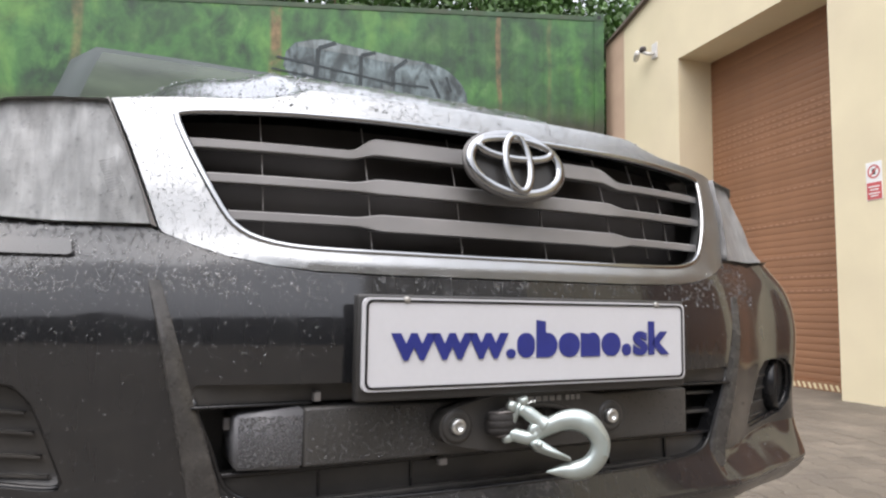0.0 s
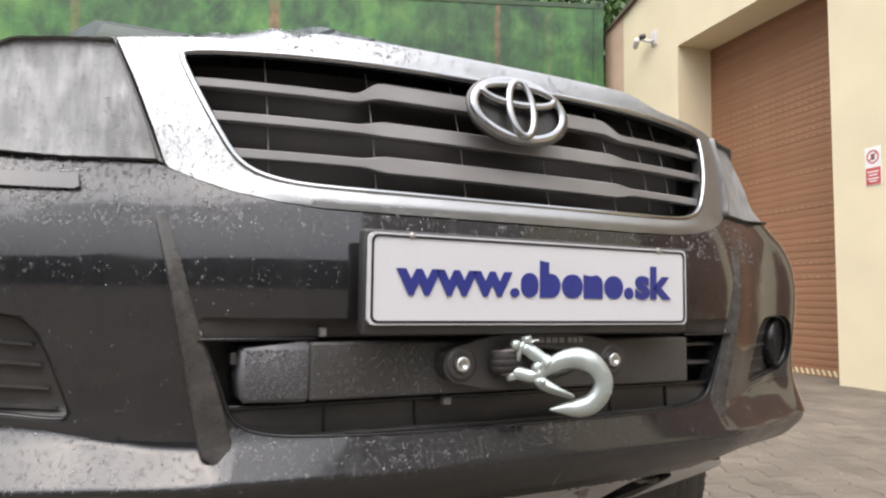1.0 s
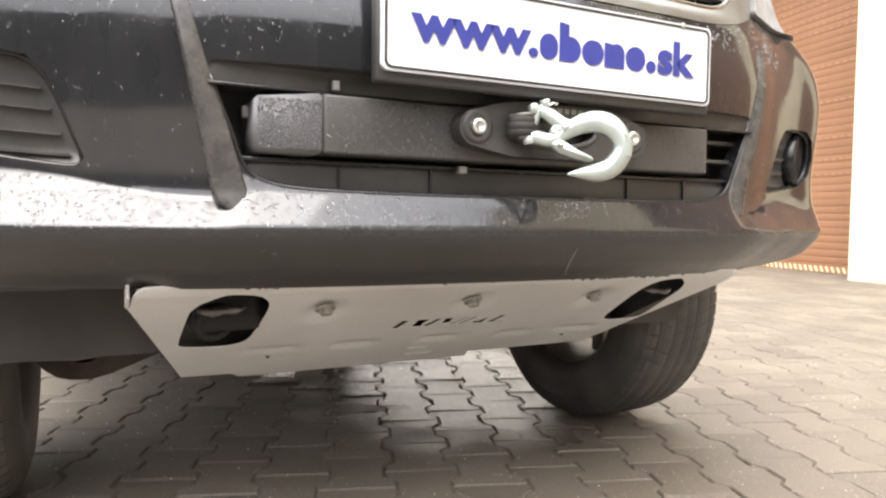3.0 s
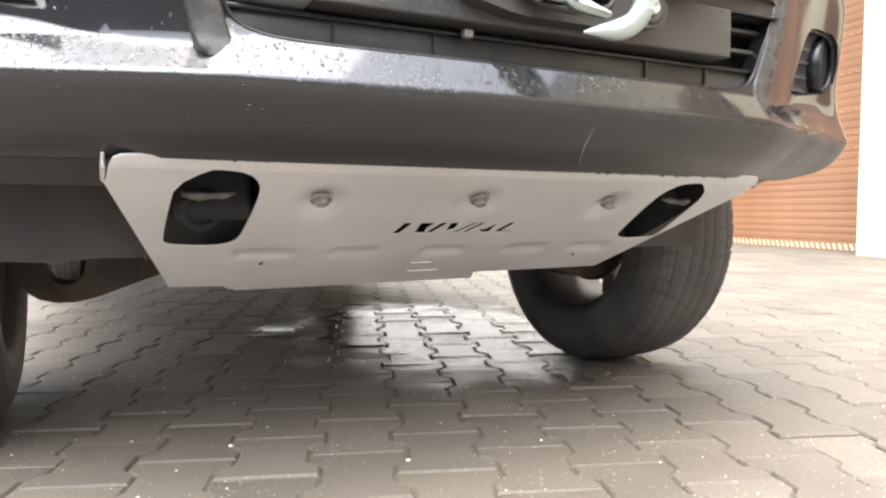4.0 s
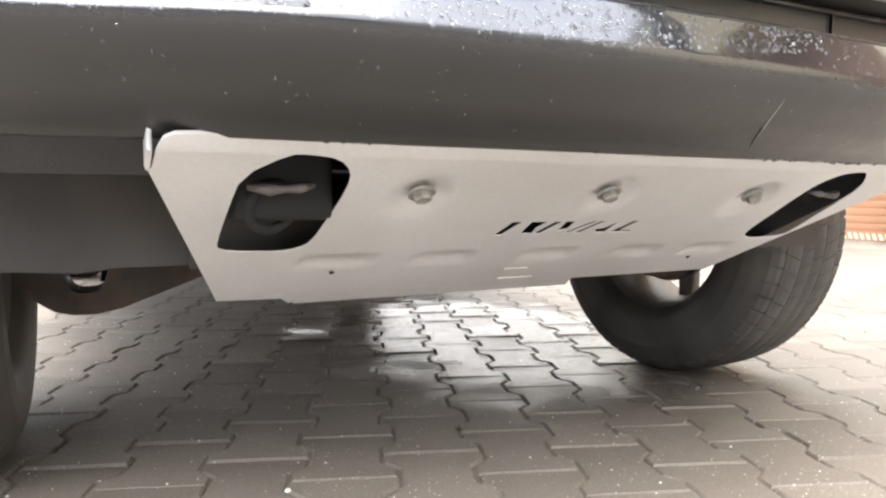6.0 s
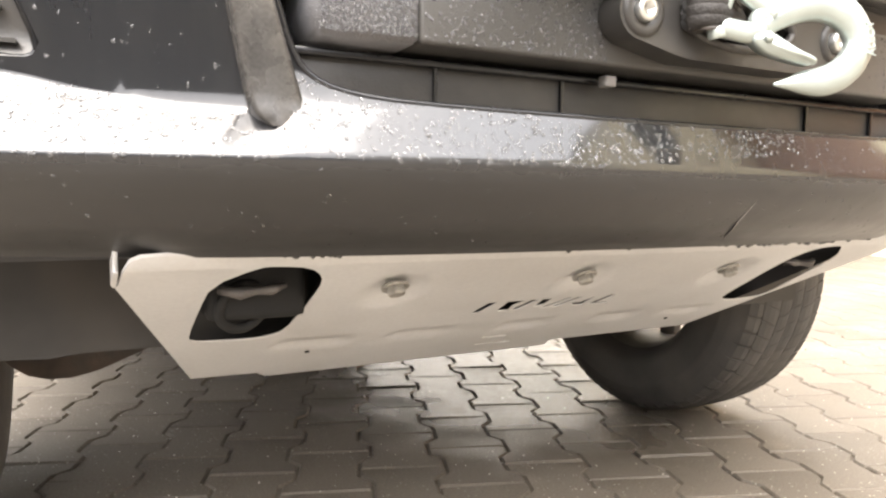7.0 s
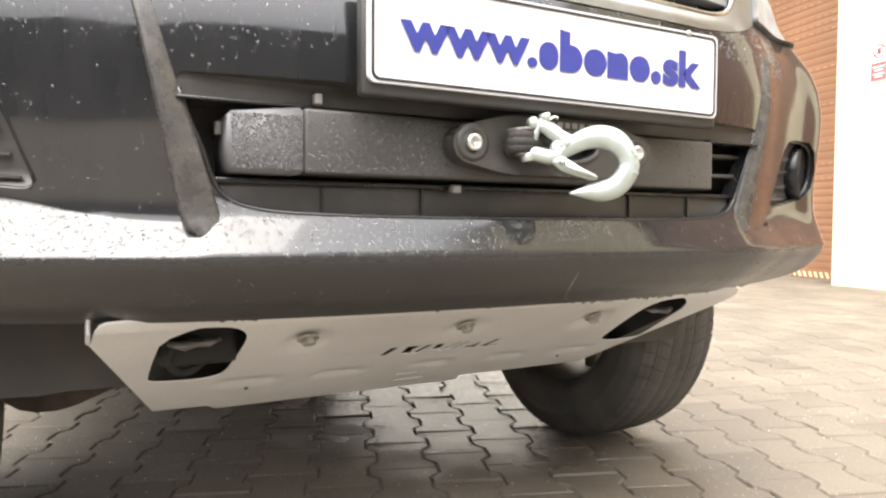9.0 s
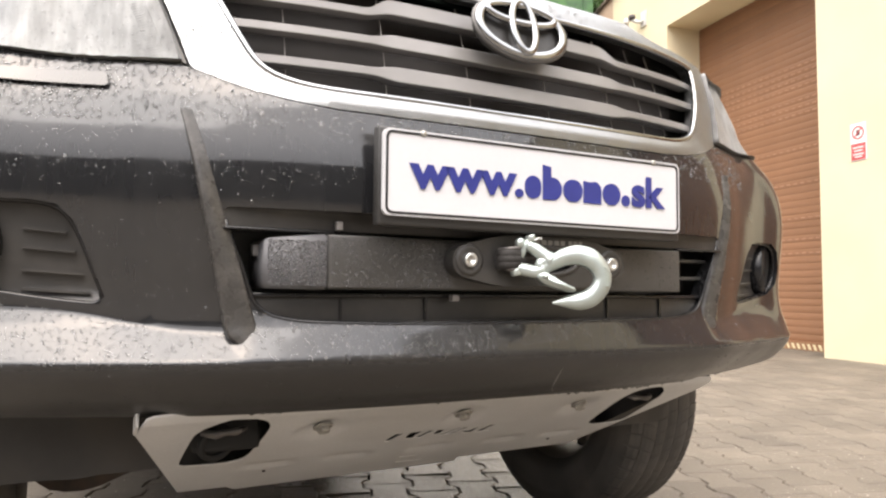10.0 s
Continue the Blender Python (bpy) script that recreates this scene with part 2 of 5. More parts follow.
REFLECTOR = mat("lamp_reflector", (0.60, 0.59, 0.58), 0.4, metal=0.4, vary=0.1, scale=30)
HOUSING = mat("lamp_housing", (0.25, 0.248, 0.245), 0.5, metal=0.1, vary=0.35, scale=14)
AMBER = mat("amber_bulb", (0.75, 0.33, 0.08), 0.2, trans=0.3)
MIST = mat("beaded_water", (0.34, 0.34, 0.35), 0.08, trans=0.80, ior=1.34)
DROP = mat("water_drop", (0.9, 0.91, 0.92), 0.0, trans=0.94, ior=1.34)
RENDERED_WALL = mat("cream_render", (0.70, 0.615, 0.425), 0.85, vary=0.05, scale=1.2, fine=0.05, fine_scale=150, bump=0.35, bump_scale=260, dirt=(0.55, 0.46, 0.35), dirt_amount=0.35, dirt_scale=0.9)
PINK_WALL = mat("pinkish_render", (0.50, 0.36, 0.26), 0.88, vary=0.1, scale=1.5, fine=0.05, bump=0.35, bump_scale=260)
BROWN_METAL = mat("brown_shutter_paint", (0.265, 0.130, 0.068), 0.48, vary=0.1, scale=2.2, fine=0.04, rough_vary=0.1, per_piece=0.06)
SLOT = mat("shutter_slot", (0.40, 0.22, 0.14), 0.6, vary=0.2)
WHITE_PAINT = mat("white_paint", (0.78, 0.78, 0.76), 0.45, vary=0.05)
RED_PAINT = mat("red_sign_paint", (0.52, 0.10, 0.10), 0.45, vary=0.08)
YELLOW = mat("warning_yellow", (0.70, 0.60, 0.38), 0.5, vary=0.15, scale=12)
CAM_WHITE = mat("housing_white", (0.62, 0.60, 0.57), 0.4, vary=0.08)
CAM_DARK = mat("housing_dark", (0.06, 0.05, 0.05), 0.3)
ROOF_EDGE = mat("roof_flashing", (0.13, 0.10, 0.085), 0.5, vary=0.2)
GREEN_STEEL = mat("green_steel", (0.035, 0.075, 0.035), 0.5, vary=0.3, scale=3, dirt=(0.07, 0.06, 0.04), dirt_amount=0.5, dirt_scale=2)
BAG_GREY = mat("printed_canvas_grey", (0.105, 0.135, 0.143), 0.55, vary=0.45, scale=3.0, fine=0.12, fine_scale=7)
BAG_LIGHT = mat("printed_canvas_light", (0.17, 0.20, 0.205), 0.55, vary=0.35, scale=2.5, fine=0.1, fine_scale=6)
BAG_DARK = mat("printed_strap", (0.028, 0.038, 0.042), 0.55, vary=0.25, scale=5)
BARK = mat("bark", (0.10, 0.07, 0.045), 0.9, vary=0.35, scale=6, bump=0.8, bump_scale=30)
creased(BAG_GREY, 0.45, 1.45)
creased(BAG_LIGHT, 0.7, 1.25)
LEAF = mat("leaf", (0.055, 0.115, 0.025), 0.55, vary=0.35, scale=0.8, per_piece=0.45)
SAND = mat("joint_sand", (0.14, 0.118, 0.092), 0.95, vary=0.3, scale=20, fine=0.3, fine_scale=200)
PEBBLE = mat("white_grit", (0.55, 0.52, 0.47), 0.7, vary=0.15, scale=40)
# tone of added walls, picked for the dark reflection in the bumper
DARK_WALL = mat("dark_unseen_wall", (0.065, 0.066, 0.062), 0.8, vary=0.4, scale=1.5, fine=0.3, fine_scale=30)
PLAIN_WALL = mat("pale_yard_render", (0.50, 0.465, 0.41), 0.9, vary=0.15, scale=0.6, bump=0.3, bump_scale=120)


def paving():
    """Damp concrete: speckled grit, stains, and a wet film where water has run."""
    m = mat("damp_concrete", (0.138, 0.117, 0.092), 0.6, vary=0.2, scale=2.6, fine=0.22, fine_scale=230, bump=0.5, bump_scale=320,
            per_piece=0.13, dirt=(0.082, 0.070, 0.058), dirt_amount=0.6, dirt_scale=1.7)
    n, l = m.node_tree.nodes, m.node_tree.links
    b = n["Principled BSDF"]
    pos = n.new("ShaderNodeNewGeometry").outputs["Position"]
    grit = n.new("ShaderNodeTexVoronoi")
    grit.inputs["Scale"].default_value = 75
    l.new(pos, grit.inputs["Vector"])
    dots = n.new("ShaderNodeMapRange")
    for i, v in ((1, 0.11), (2, 0.17), (3, 1.0), (4, 0.0)):
        dots.inputs[i].default_value = v
    l.new(grit.outputs["Distance"], dots.inputs[0])
    patch = n.new("ShaderNodeTexNoise")
    patch.inputs["Scale"].default_value = 6.0
    l.new(pos, patch.inputs["Vector"])
    some = n.new("ShaderNodeMapRange")
    some.inputs[1].default_value, some.inputs[2].default_value = 0.42, 0.62
    l.new(patch.outputs["Fac"], some.inputs[0])
    mask = n.new("ShaderNodeMath")
    mask.operation = "MULTIPLY"
    l.new(dots.outputs[0], mask.inputs[0])
    l.new(some.outputs[0], mask.inputs[1])
    mix = n.new("ShaderNodeMix")
    mix.data_type = "RGBA"
    l.new(mask.outputs[0], mix.inputs["Factor"])
    old = b.inputs["Base Color"].links[0].from_socket
    l.new(old, mix.inputs["A"])
    mix.inputs["B"].default_value = (0.40, 0.37, 0.32, 1)
    l.new(mix.outputs["Result"], b.inputs["Base Color"])
    # the run of water: a long film with a ragged edge
    sep = n.new("ShaderNodeSeparateXYZ")
    l.new(pos, sep.inputs[0])

    def op(kind, a, c):
        t = n.new("ShaderNodeMath")
        t.operation = kind
        for i, v in enumerate((a, c)):
            if isinstance(v, float):
                t.inputs[i].default_value = v
            else:
                l.new(v, t.inputs[i])
        return t.outputs[0]
    dx = op("MULTIPLY", op("SUBTRACT", sep.outputs[0], 0.50), 2.0)
    dy = op("MULTIPLY", op("SUBTRACT", sep.outputs[1], 1.40), 1.4)
    far = op("SQRT", op("ADD", op("MULTIPLY", dx, dx), op("MULTIPLY", dy, dy)), 0.0)
    rag = n.new("ShaderNodeTexNoise")
    rag.inputs["Scale"].default_value = 5.0
    l.new(pos, rag.inputs["Vector"])
    edge = op("ADD", far, op("MULTIPLY", op("SUBTRACT", rag.outputs["Fac"], 0.5), 1.3))
    wet = n.new("ShaderNodeMapRange")
    for i, v in ((1, 0.75), (2, 1.25), (3, 0.10), (4, 0.68)):
        wet.inputs[i].default_value = v
    l.new(edge, wet.inputs[0])
    l.new(wet.outputs[0], b.inputs["Roughness"])
    return m


PAVING = paving()


def forest_print():
    """A printed forest: leaves at two scales, dark depths, pale trunks."""
    m = bpy.data.materials.new("forest_print")
    m.use_nodes = True
    n, l = m.node_tree.nodes, m.node_tree.links
    b = n["Principled BSDF"]
    b.inputs["Roughness"].default_value = 0.5
    co = n.new("ShaderNodeTexCoord").outputs["Object"]
    flat = n.new("ShaderNodeMapping")
    flat.inputs["Scale"].default_value = (1, 0, 0.8)
    l.new(co, flat.inputs[0])

    def tex(size, detail=5.0, rough=0.6):
        t = n.new("ShaderNodeTexNoise")
        t.inputs["Scale"].default_value, t.inputs["Detail"].default_value, t.inputs["Roughness"].default_value = size, detail, rough
        t.inputs["Distortion"].default_value = 0.35
        l.new(flat.outputs[0], t.inputs["Vector"])
        return t.outputs["Fac"]

    def stops(fac, *pairs):
        t = n.new("ShaderNodeValToRGB")
        e = t.color_ramp.elements
        while len(e) < len(pairs):
            e.new(0.5)
        for i, (at, c) in enumerate(pairs):
            e[i].position, e[i].color = at, (*c, 1)
        l.new(fac, t.inputs[0])
        return t.outputs[0]

    def blend(fac, a, c):
        t = n.new("ShaderNodeMix")
        t.data_type = "RGBA"
        l.new(fac, t.inputs["Factor"])
        l.new(a, t.inputs["A"])
        l.new(c, t.inputs["B"])
        return t.outputs["Result"]
    deep = stops(tex(0.9), (0.34, (0.016, 0.036, 0.020)), (0.46, (0.030, 0.075, 0.032)), (0.55, (0.050, 0.150, 0.042)), (0.66, (0.14, 0.29, 0.065)))
    leafy = stops(tex(3.0, 6.0, 0.62), (0.36, (0.010, 0.026, 0.016)), (0.49, (0.035, 0.115, 0.032)), (0.61, (0.075, 0.21, 0.05)), (0.78, (0.20, 0.36, 0.13)))
    base = blend(stops(tex(0.8), (0.35, (0.25,) * 3), (0.65, (0.75,) * 3)), deep, leafy)
    sep = n.new("ShaderNodeSeparateXYZ")
    l.new(co, sep.inputs[0])

    def op(kind, a, c):
        t = n.new("ShaderNodeMath")
        t.operation = kind
        for i, v in enumerate((a, c)):
            if isinstance(v, (int, float)):
                t.inputs[i].default_value = v
            else:
                l.new(v, t.inputs[i])
        return t.outputs[0]
    wave = op("MULTIPLY", op("SUBTRACT", tex(0.9, 2.0), 0.5), 0.16)
    trunks = None
    for u, w, tone in ((5.30, 0.11, 0.85), (1.72, 0.05, 0.65), (8.3, 0.1, 0.4), (0.9, 0.04, 0.2)):
        d = op("ABSOLUTE", op("SUBTRACT", op("ADD", sep.outputs[0], wave), u), 0)
        k = op("MULTIPLY", op("MINIMUM", op("MULTIPLY", op("MAXIMUM", op("SUBTRACT", w, d), 0), 2 / w), 1), tone)
        trunks = k if trunks is None else op("MAXIMUM", trunks, k)
    trunks = op("MULTIPLY", trunks, stops(tex(3.0), (0.38, (0.15,) * 3), (0.52, (1,) * 3)))
    wood = stops(tex(9.0), (0.3, (0.09, 0.05, 0.025)), (0.7, (0.30, 0.17, 0.09)))
    floor = stops(tex(4.0), (0.3, (0.020, 0.026, 0.016)), (0.7, (0.055, 0.060, 0.036)))
    low = n.new("ShaderNodeMapRange")
    for i, v in ((1, 0.95), (2, 1.35), (3, 1.0), (4, 0.0)):
        low.inputs[i].default_value = v
    l.new(op("ADD", sep.outputs[2], op("MULTIPLY", wave, 0.8)), low.inputs[0])
    l.new(blend(low.outputs[0], blend(trunks, base, wood), floor), b.inputs["Base Color"])
    return m


FOREST = forest_print()

# ---- building tools ----
from mathutils.geometry import delaunay_2d_cdt


def part(name, bm, material, parent=None, label="", smooth=True, m=None, sharp=0.0):
    """Links a bmesh as one mesh object, under a thing or a part where one is given."""
    me = bpy.data.meshes.new(name)
    if sharp:
        for e in bm.edges:
            e.smooth = not (len(e.link_faces) == 2 and e.calc_face_angle(0.0) > sharp)
    bm.to_mesh(me)
    bm.free()
    for p in me.polygons:
        p.use_smooth = smooth
    me.materials.append(material)
    ob = new(name, me)
    if parent is not None:
        ob.parent = parent
    if m is not None:
        ob.matrix_local = m
    if label:
        ob["label"] = label
    return ob


def thing(name, label, category, group="", m=None):
    ob = new(name)
    ob.empty_display_size = 0.1
    if m is not None:
        ob.matrix_world = m
    return tagged(ob, label, category, group)


def structure(ob, label, category=""):
    return tagged(ob, label, category or ob.name.split(".")[0].replace("_", " "), kind="structure")


def box(x0, x1, y0, y1, z0, z1, bevel=0.0, bm=None, segments=2):
    """A box, with rounded edges where bevel is given, alone or added to bm."""
    own = bmesh.new()
    bmesh.ops.create_cube(own, size=1)
    for v in own.verts:
        v.co = Vector(((x0 + x1) / 2 + v.co.x * (x1 - x0), (y0 + y1) / 2 + v.co.y * (y1 - y0), (z0 + z1) / 2 + v.co.z * (z1 - z0)))
    if bevel:
        bmesh.ops.bevel(own, geom=own.edges[:], offset=bevel, segments=segments, profile=0.6, affect="EDGES")
    return own if bm is None else add(bm, own)


def add(bm, other, m=None):
    """Adds another bmesh to bm."""
    me = bpy.data.meshes.new("temporary")
    if m is not None:
        bmesh.ops.transform(other, matrix=m, verts=other.verts)
    other.to_mesh(me)
    other.free()
    bm.from_mesh(me)
    bpy.data.meshes.remove(me)
    return bm


def moved(bm, m):
    bmesh.ops.transform(bm, matrix=m, verts=bm.verts)
    return bm


def lathe(profile, segments=48, bm=None, axis="x", closed=False):
    """A ring of (radius, along) points turned round an axis through the origin."""
    bm = bm or bmesh.new()
    rings = []
    for i in range(segments):
        a = 2 * math.pi * i / segments
        c, s = math.cos(a), math.sin(a)
        rings.append([bm.verts.new({"x": (h, r * c, r * s), "y": (r * c, h, r * s), "z": (r * c, r * s, h)}[axis]) for r, h in profile])
    n = len(profile)
    for i in range(segments):
        p, q = rings[i], rings[(i + 1) % segments]
        for j in range(n if closed else n - 1):
            k = (j + 1) % n
            if (p[j].co - q[j].co).length < 1e-7 and (p[k].co - q[k].co).length < 1e-7:
                continue
            bm.faces.new((p[j], p[k], q[k], q[j]))
    bmesh.ops.remove_doubles(bm, verts=bm.verts, dist=1e-6)
    bmesh.ops.recalc_face_normals(bm, faces=bm.faces)
    return bm


def tube(points, radii, sides=12, bm=None, squash=1.0, up=(0, 1, 0), caps=True):
    """A round bar along points, with a radius at each; squash flattens it along up."""
    bm = bm or bmesh.new()
    pts = [Vector(p) for p in points]
    radii = radii if hasattr(radii, "__len__") else [radii] * len(pts)
    rings = []
    for i, p in enumerate(pts):
        d = (pts[min(i + 1, len(pts) - 1)] - pts[max(i - 1, 0)]).normalized()
        u = Vector(up) - d * d.dot(Vector(up))
        u = u.normalized() if u.length > 1e-4 else d.orthogonal().normalized()
        v = d.cross(u)
        rings.append([bm.verts.new(p + radii[i] * (squash * math.cos(a) * u + math.sin(a) * v)) for a in (2 * math.pi * k / sides for k in range(sides))])
    for a, b in zip(rings, rings[1:]):
        for k in range(sides):
            bm.faces.new((a[k], a[(k + 1) % sides], b[(k + 1) % sides], b[k]))
    if caps:
        bm.faces.new(rings[0][::-1])
        bm.faces.new(rings[-1])
    bmesh.ops.recalc_face_normals(bm, faces=bm.faces)
    return bm


def spline(points, n):
    """n points along a smooth curve through the given ones."""
    p = [np.array(q, float) for q in points]
    p = [2 * p[0] - p[1], *p, 2 * p[-1] - p[-2]]
    out = []
    for i in range(n):
        s = i / (n - 1) * (len(points) - 1)
        k = min(int(s), len(points) - 2)
        t = s - k
        a, b, c, d = p[k:k + 4]
        out.append(0.5 * (2 * b + (c - a) * t + (2 * a - 5 * b + 4 * c - d) * t * t + (3 * b - a - 3 * c + d) * t ** 3))
    return out


def inside(poly, x, z):
    hit, j = False, len(poly) - 1
    for i in range(len(poly)):
        (x0, z0), (x1, z1) = poly[i], poly[j]
        if (z0 > z) != (z1 > z) and x < (x1 - x0) * (z - z0) / (z1 - z0) + x0:
            hit = not hit
        j = i
    return hit


def resample(poly, step, closed=True):
    out = []
    for i in range(len(poly) if closed else len(poly) - 1):
        a, b = np.array(poly[i], float), np.array(poly[(i + 1) % len(poly)], float)
        k = max(1, int(np.ceil(np.linalg.norm(b - a) / step)))
        out += [tuple(a + (b - a) * j / k) for j in range(k)]
    return out if closed else out + [tuple(poly[-1])]


def smooth_loop(poly, rounds=2):
    """Rounds the corners of a loop (Chaikin)."""
    for _ in range(rounds):
        out = []
        for i in range(len(poly)):
            a, b = np.array(poly[i], float), np.array(poly[(i + 1) % len(poly)], float)
            out += [tuple(a * 0.75 + b * 0.25), tuple(a * 0.25 + b * 0.75)]
        poly = out
    return poly


def panel(outline, surf, holes=(), step=0.012, back=0.004, lines=(), place=None, hole_back=None, bm=None):
    """A sheet over an outline of (u, v) with holes, laid on depth = surf(u, v), with edges that go back. lines: creases to keep. place: (u, v, depth) to a point."""
    place = place or (lambda u, v, d: (u, d, v))
    loops = [resample(p, step) for p in (outline, *holes)]
    verts, edges = [], []
    for loop in loops:
        k = len(verts)
        verts += loop
        edges += [(k + i, k + (i + 1) % len(loop)) for i in range(len(loop))]
    for line in lines:
        line = resample(line, step, False)
        k = len(verts)
        verts += line
        edges += [(k + i, k + i + 1) for i in range(len(line) - 1)]
    rim = np.array([q for loop in loops for q in loop] + [q for line in lines for q in resample(line, step, False)])
    us, vs = [q[0] for q in loops[0]], [q[1] for q in loops[0]]
    for i in range(int((max(us) - min(us)) / step) + 1):
        for j in range(int((max(vs) - min(vs)) / step) + 1):
            u, v = min(us) + (i + 0.5 * (j % 2)) * step, min(vs) + j * step
            if ((rim - (u, v)) ** 2).sum(1).min() > (0.55 * step) ** 2 and inside(loops[0], u, v) and not any(inside(h, u, v) for h in loops[1:]):
                verts.append((u, v))
    co, _, faces, *_ = delaunay_2d_cdt([Vector(q) for q in verts], edges, [], 0, 1e-6)
    bm = bm or bmesh.new()
    made = [bm.verts.new(place(q.x, q.y, surf(q.x, q.y))) for q in co]
    for f in faces:
        u, v = sum(co[i].x for i in f) / 3, sum(co[i].y for i in f) / 3
        p, q = co[f[1]] - co[f[0]], co[f[2]] - co[f[0]]
        if abs(p.x * q.y - p.y * q.x) < 2e-3 * step * step:
            continue
        if inside(loops[0], u, v) and not any(inside(h, u, v) for h in loops[1:]):
            bm.faces.new([made[i] for i in f])
    bmesh.ops.delete(bm, geom=[v for v in made if v.is_valid and not v.link_faces], context="VERTS")
    for n, loop in enumerate(loops):
        deep = hole_back if n and hole_back else back
        a = [bm.verts.new(place(u, v, surf(u, v))) for u, v in loop]
        b = [bm.verts.new(place(u, v, surf(u, v) + deep)) for u, v in loop]
        for i in range(len(loop)):
            j = (i + 1) % len(loop)
            bm.faces.new((a[i], a[j], b[j], b[i]))
    return bm


def faired(ob, surf, e=.004):
    """Shades a sheet laid on depth = surf(x, z) by the true slope of that surface, so that it reflects without facets."""
    me = ob.data
    out = []
    for v in me.vertices:
        x, y, z = v.co
        n = Vector(((surf(x + e, z) - surf(x - e, z)) / (2 * e), -1.0, (surf(x, z + e) - surf(x, z - e)) / (2 * e))).normalized()
        out.append(n if abs(y - surf(x, z)) < 1e-4 and v.normal.dot(n) > .6 else (v.normal if abs(y - surf(x, z)) > 1e-4 or v.normal.dot(n) > -.6 else -n))
    me.normals_split_custom_set_from_vertices(out)
    return ob


def mirrored(right):
    """A closed loop from its right half, given from the top centre round to the bottom centre."""
    return [*right, *[(-u, v) for u, v in right[::-1] if abs(u) > 1e-6]]


def curve_through(xs, ys):
    """Smooth monotone interpolation through the given values."""
    xs, ys = np.array(xs, float), np.array(ys, float)
    h = np.diff(xs)
    d = np.diff(ys) / h
    m = np.zeros_like(ys)
    m[0], m[-1] = d[0], d[-1]
    for i in range(1, len(xs) - 1):
        if d[i - 1] * d[i] > 0:
            w1, w2 = 2 * h[i] + h[i - 1], h[i] + 2 * h[i - 1]
            m[i] = (w1 + w2) / (w1 / d[i - 1] + w2 / d[i])

    def f(q):
        q = min(max(q, xs[0]), xs[-1])
        i = max(min(int(np.searchsorted(xs, q, side="right")) - 1, len(h) - 1), 0)
        t = (q - xs[i]) / h[i]
        return float((1 + 2 * t) * (1 - t) ** 2 * ys[i] + t * (1 - t) ** 2 * h[i] * m[i] + t * t * (3 - 2 * t) * ys[i + 1] + t * t * (t - 1) * h[i] * m[i + 1])
    return f


def ease(t):
    t = min(max(t, 0.0), 1.0)
    return t * t * (3 - 2 * t)

# ---- the yard: ground, building, containers, trees ----
V_DIR, U_DIR = Vector((0.324, 0.946, 0)), Vector((0.946, -0.324, 0))
PITCH_U, PITCH_V, U_0, V_0, WAIST = 0.142, 0.187, -0.203, 0.7935, 0.012
ground = bmesh.new()
bmesh.ops.create_grid(ground, x_segments=8, y_segments=8, size=400)
moved(ground, pose(0, 0, -0.0055))
ground = structure(part("ground", ground, SAND), "damp sandy bed under a yard paved with interlocking concrete blocks", "ground")

wall_dir, wall_in = Vector((0.165, 0.986, 0)).normalized(), Vector((0.986, -0.165, 0)).normalized()
WALL = Matrix.Translation((6.05, 3.55, 0)) @ Matrix((wall_dir, wall_in, (0, 0, 1))).transposed().to_4x4()
# along the wall: x runs away from the yard's mouth, y goes into the building


def gable(k):
    return 5.20 + 0.25 * (4.55 - k) if k > -2.5 else 5.20 + 0.25 * (4.55 + 5 + k)


def wall_with_opening():
    # two of the three openings are unseen, made for the added doors
    outline = [(-9.5, -0.05), (-6.9, -0.05), (-6.9, 4.39), (-4.41, 4.39), (-4.41, -0.05), (-3.45, -0.05), (-3.45, 4.39), (-0.96, 4.39), (-0.96, -0.05), (0.0, -0.05), (0.0, 4.39), (2.49, 4.39), (2.49, -0.05), (3.86, -0.05), (3.86, gable(3.86)), (-2.5, gable(-2.5)), (-9.5, gable(-9.5))]
    bm = bmesh.new()
    front = [bm.verts.new((u, 0, v)) for u, v in outline]
    back = [bm.verts.new((u, 0.56, v)) for u, v in outline]
    bm.faces.new(front)
    bm.faces.new(back[::-1])
    for i in range(len(outline)):
        j = (i + 1) % len(outline)
        bm.faces.new((front[j], front[i], back[i], back[j]))
    bmesh.ops.recalc_face_normals(bm, faces=bm.faces)
    return bm


structure(part("wall_hall", wall_with_opening(), RENDERED_WALL, smooth=False, m=WALL), "cream rendered gable wall of a hall with a deep door opening", "wall")
corner = bmesh.new()
pts = [(3.86, 0), (4.35, -0.04), (4.62, 0.22), (4.62, 0.56), (3.86, 0.56)]
lo, hi = [corner.verts.new((u, w, -0.05)) for u, w in pts], [corner.verts.new((u, w, gable(u))) for u, w in pts]
corner.faces.new(lo[::-1])
corner.faces.new(hi)
for i in range(5):
    corner.faces.new((lo[i], lo[(i + 1) % 5], hi[(i + 1) % 5], hi[i]))
bmesh.ops.recalc_face_normals(corner, faces=corner.faces)
structure(part("wall_corner", corner, PINK_WALL, smooth=False, m=WALL), "reddish corner of the rendered hall wall", "wall")
flash = bmesh.new()
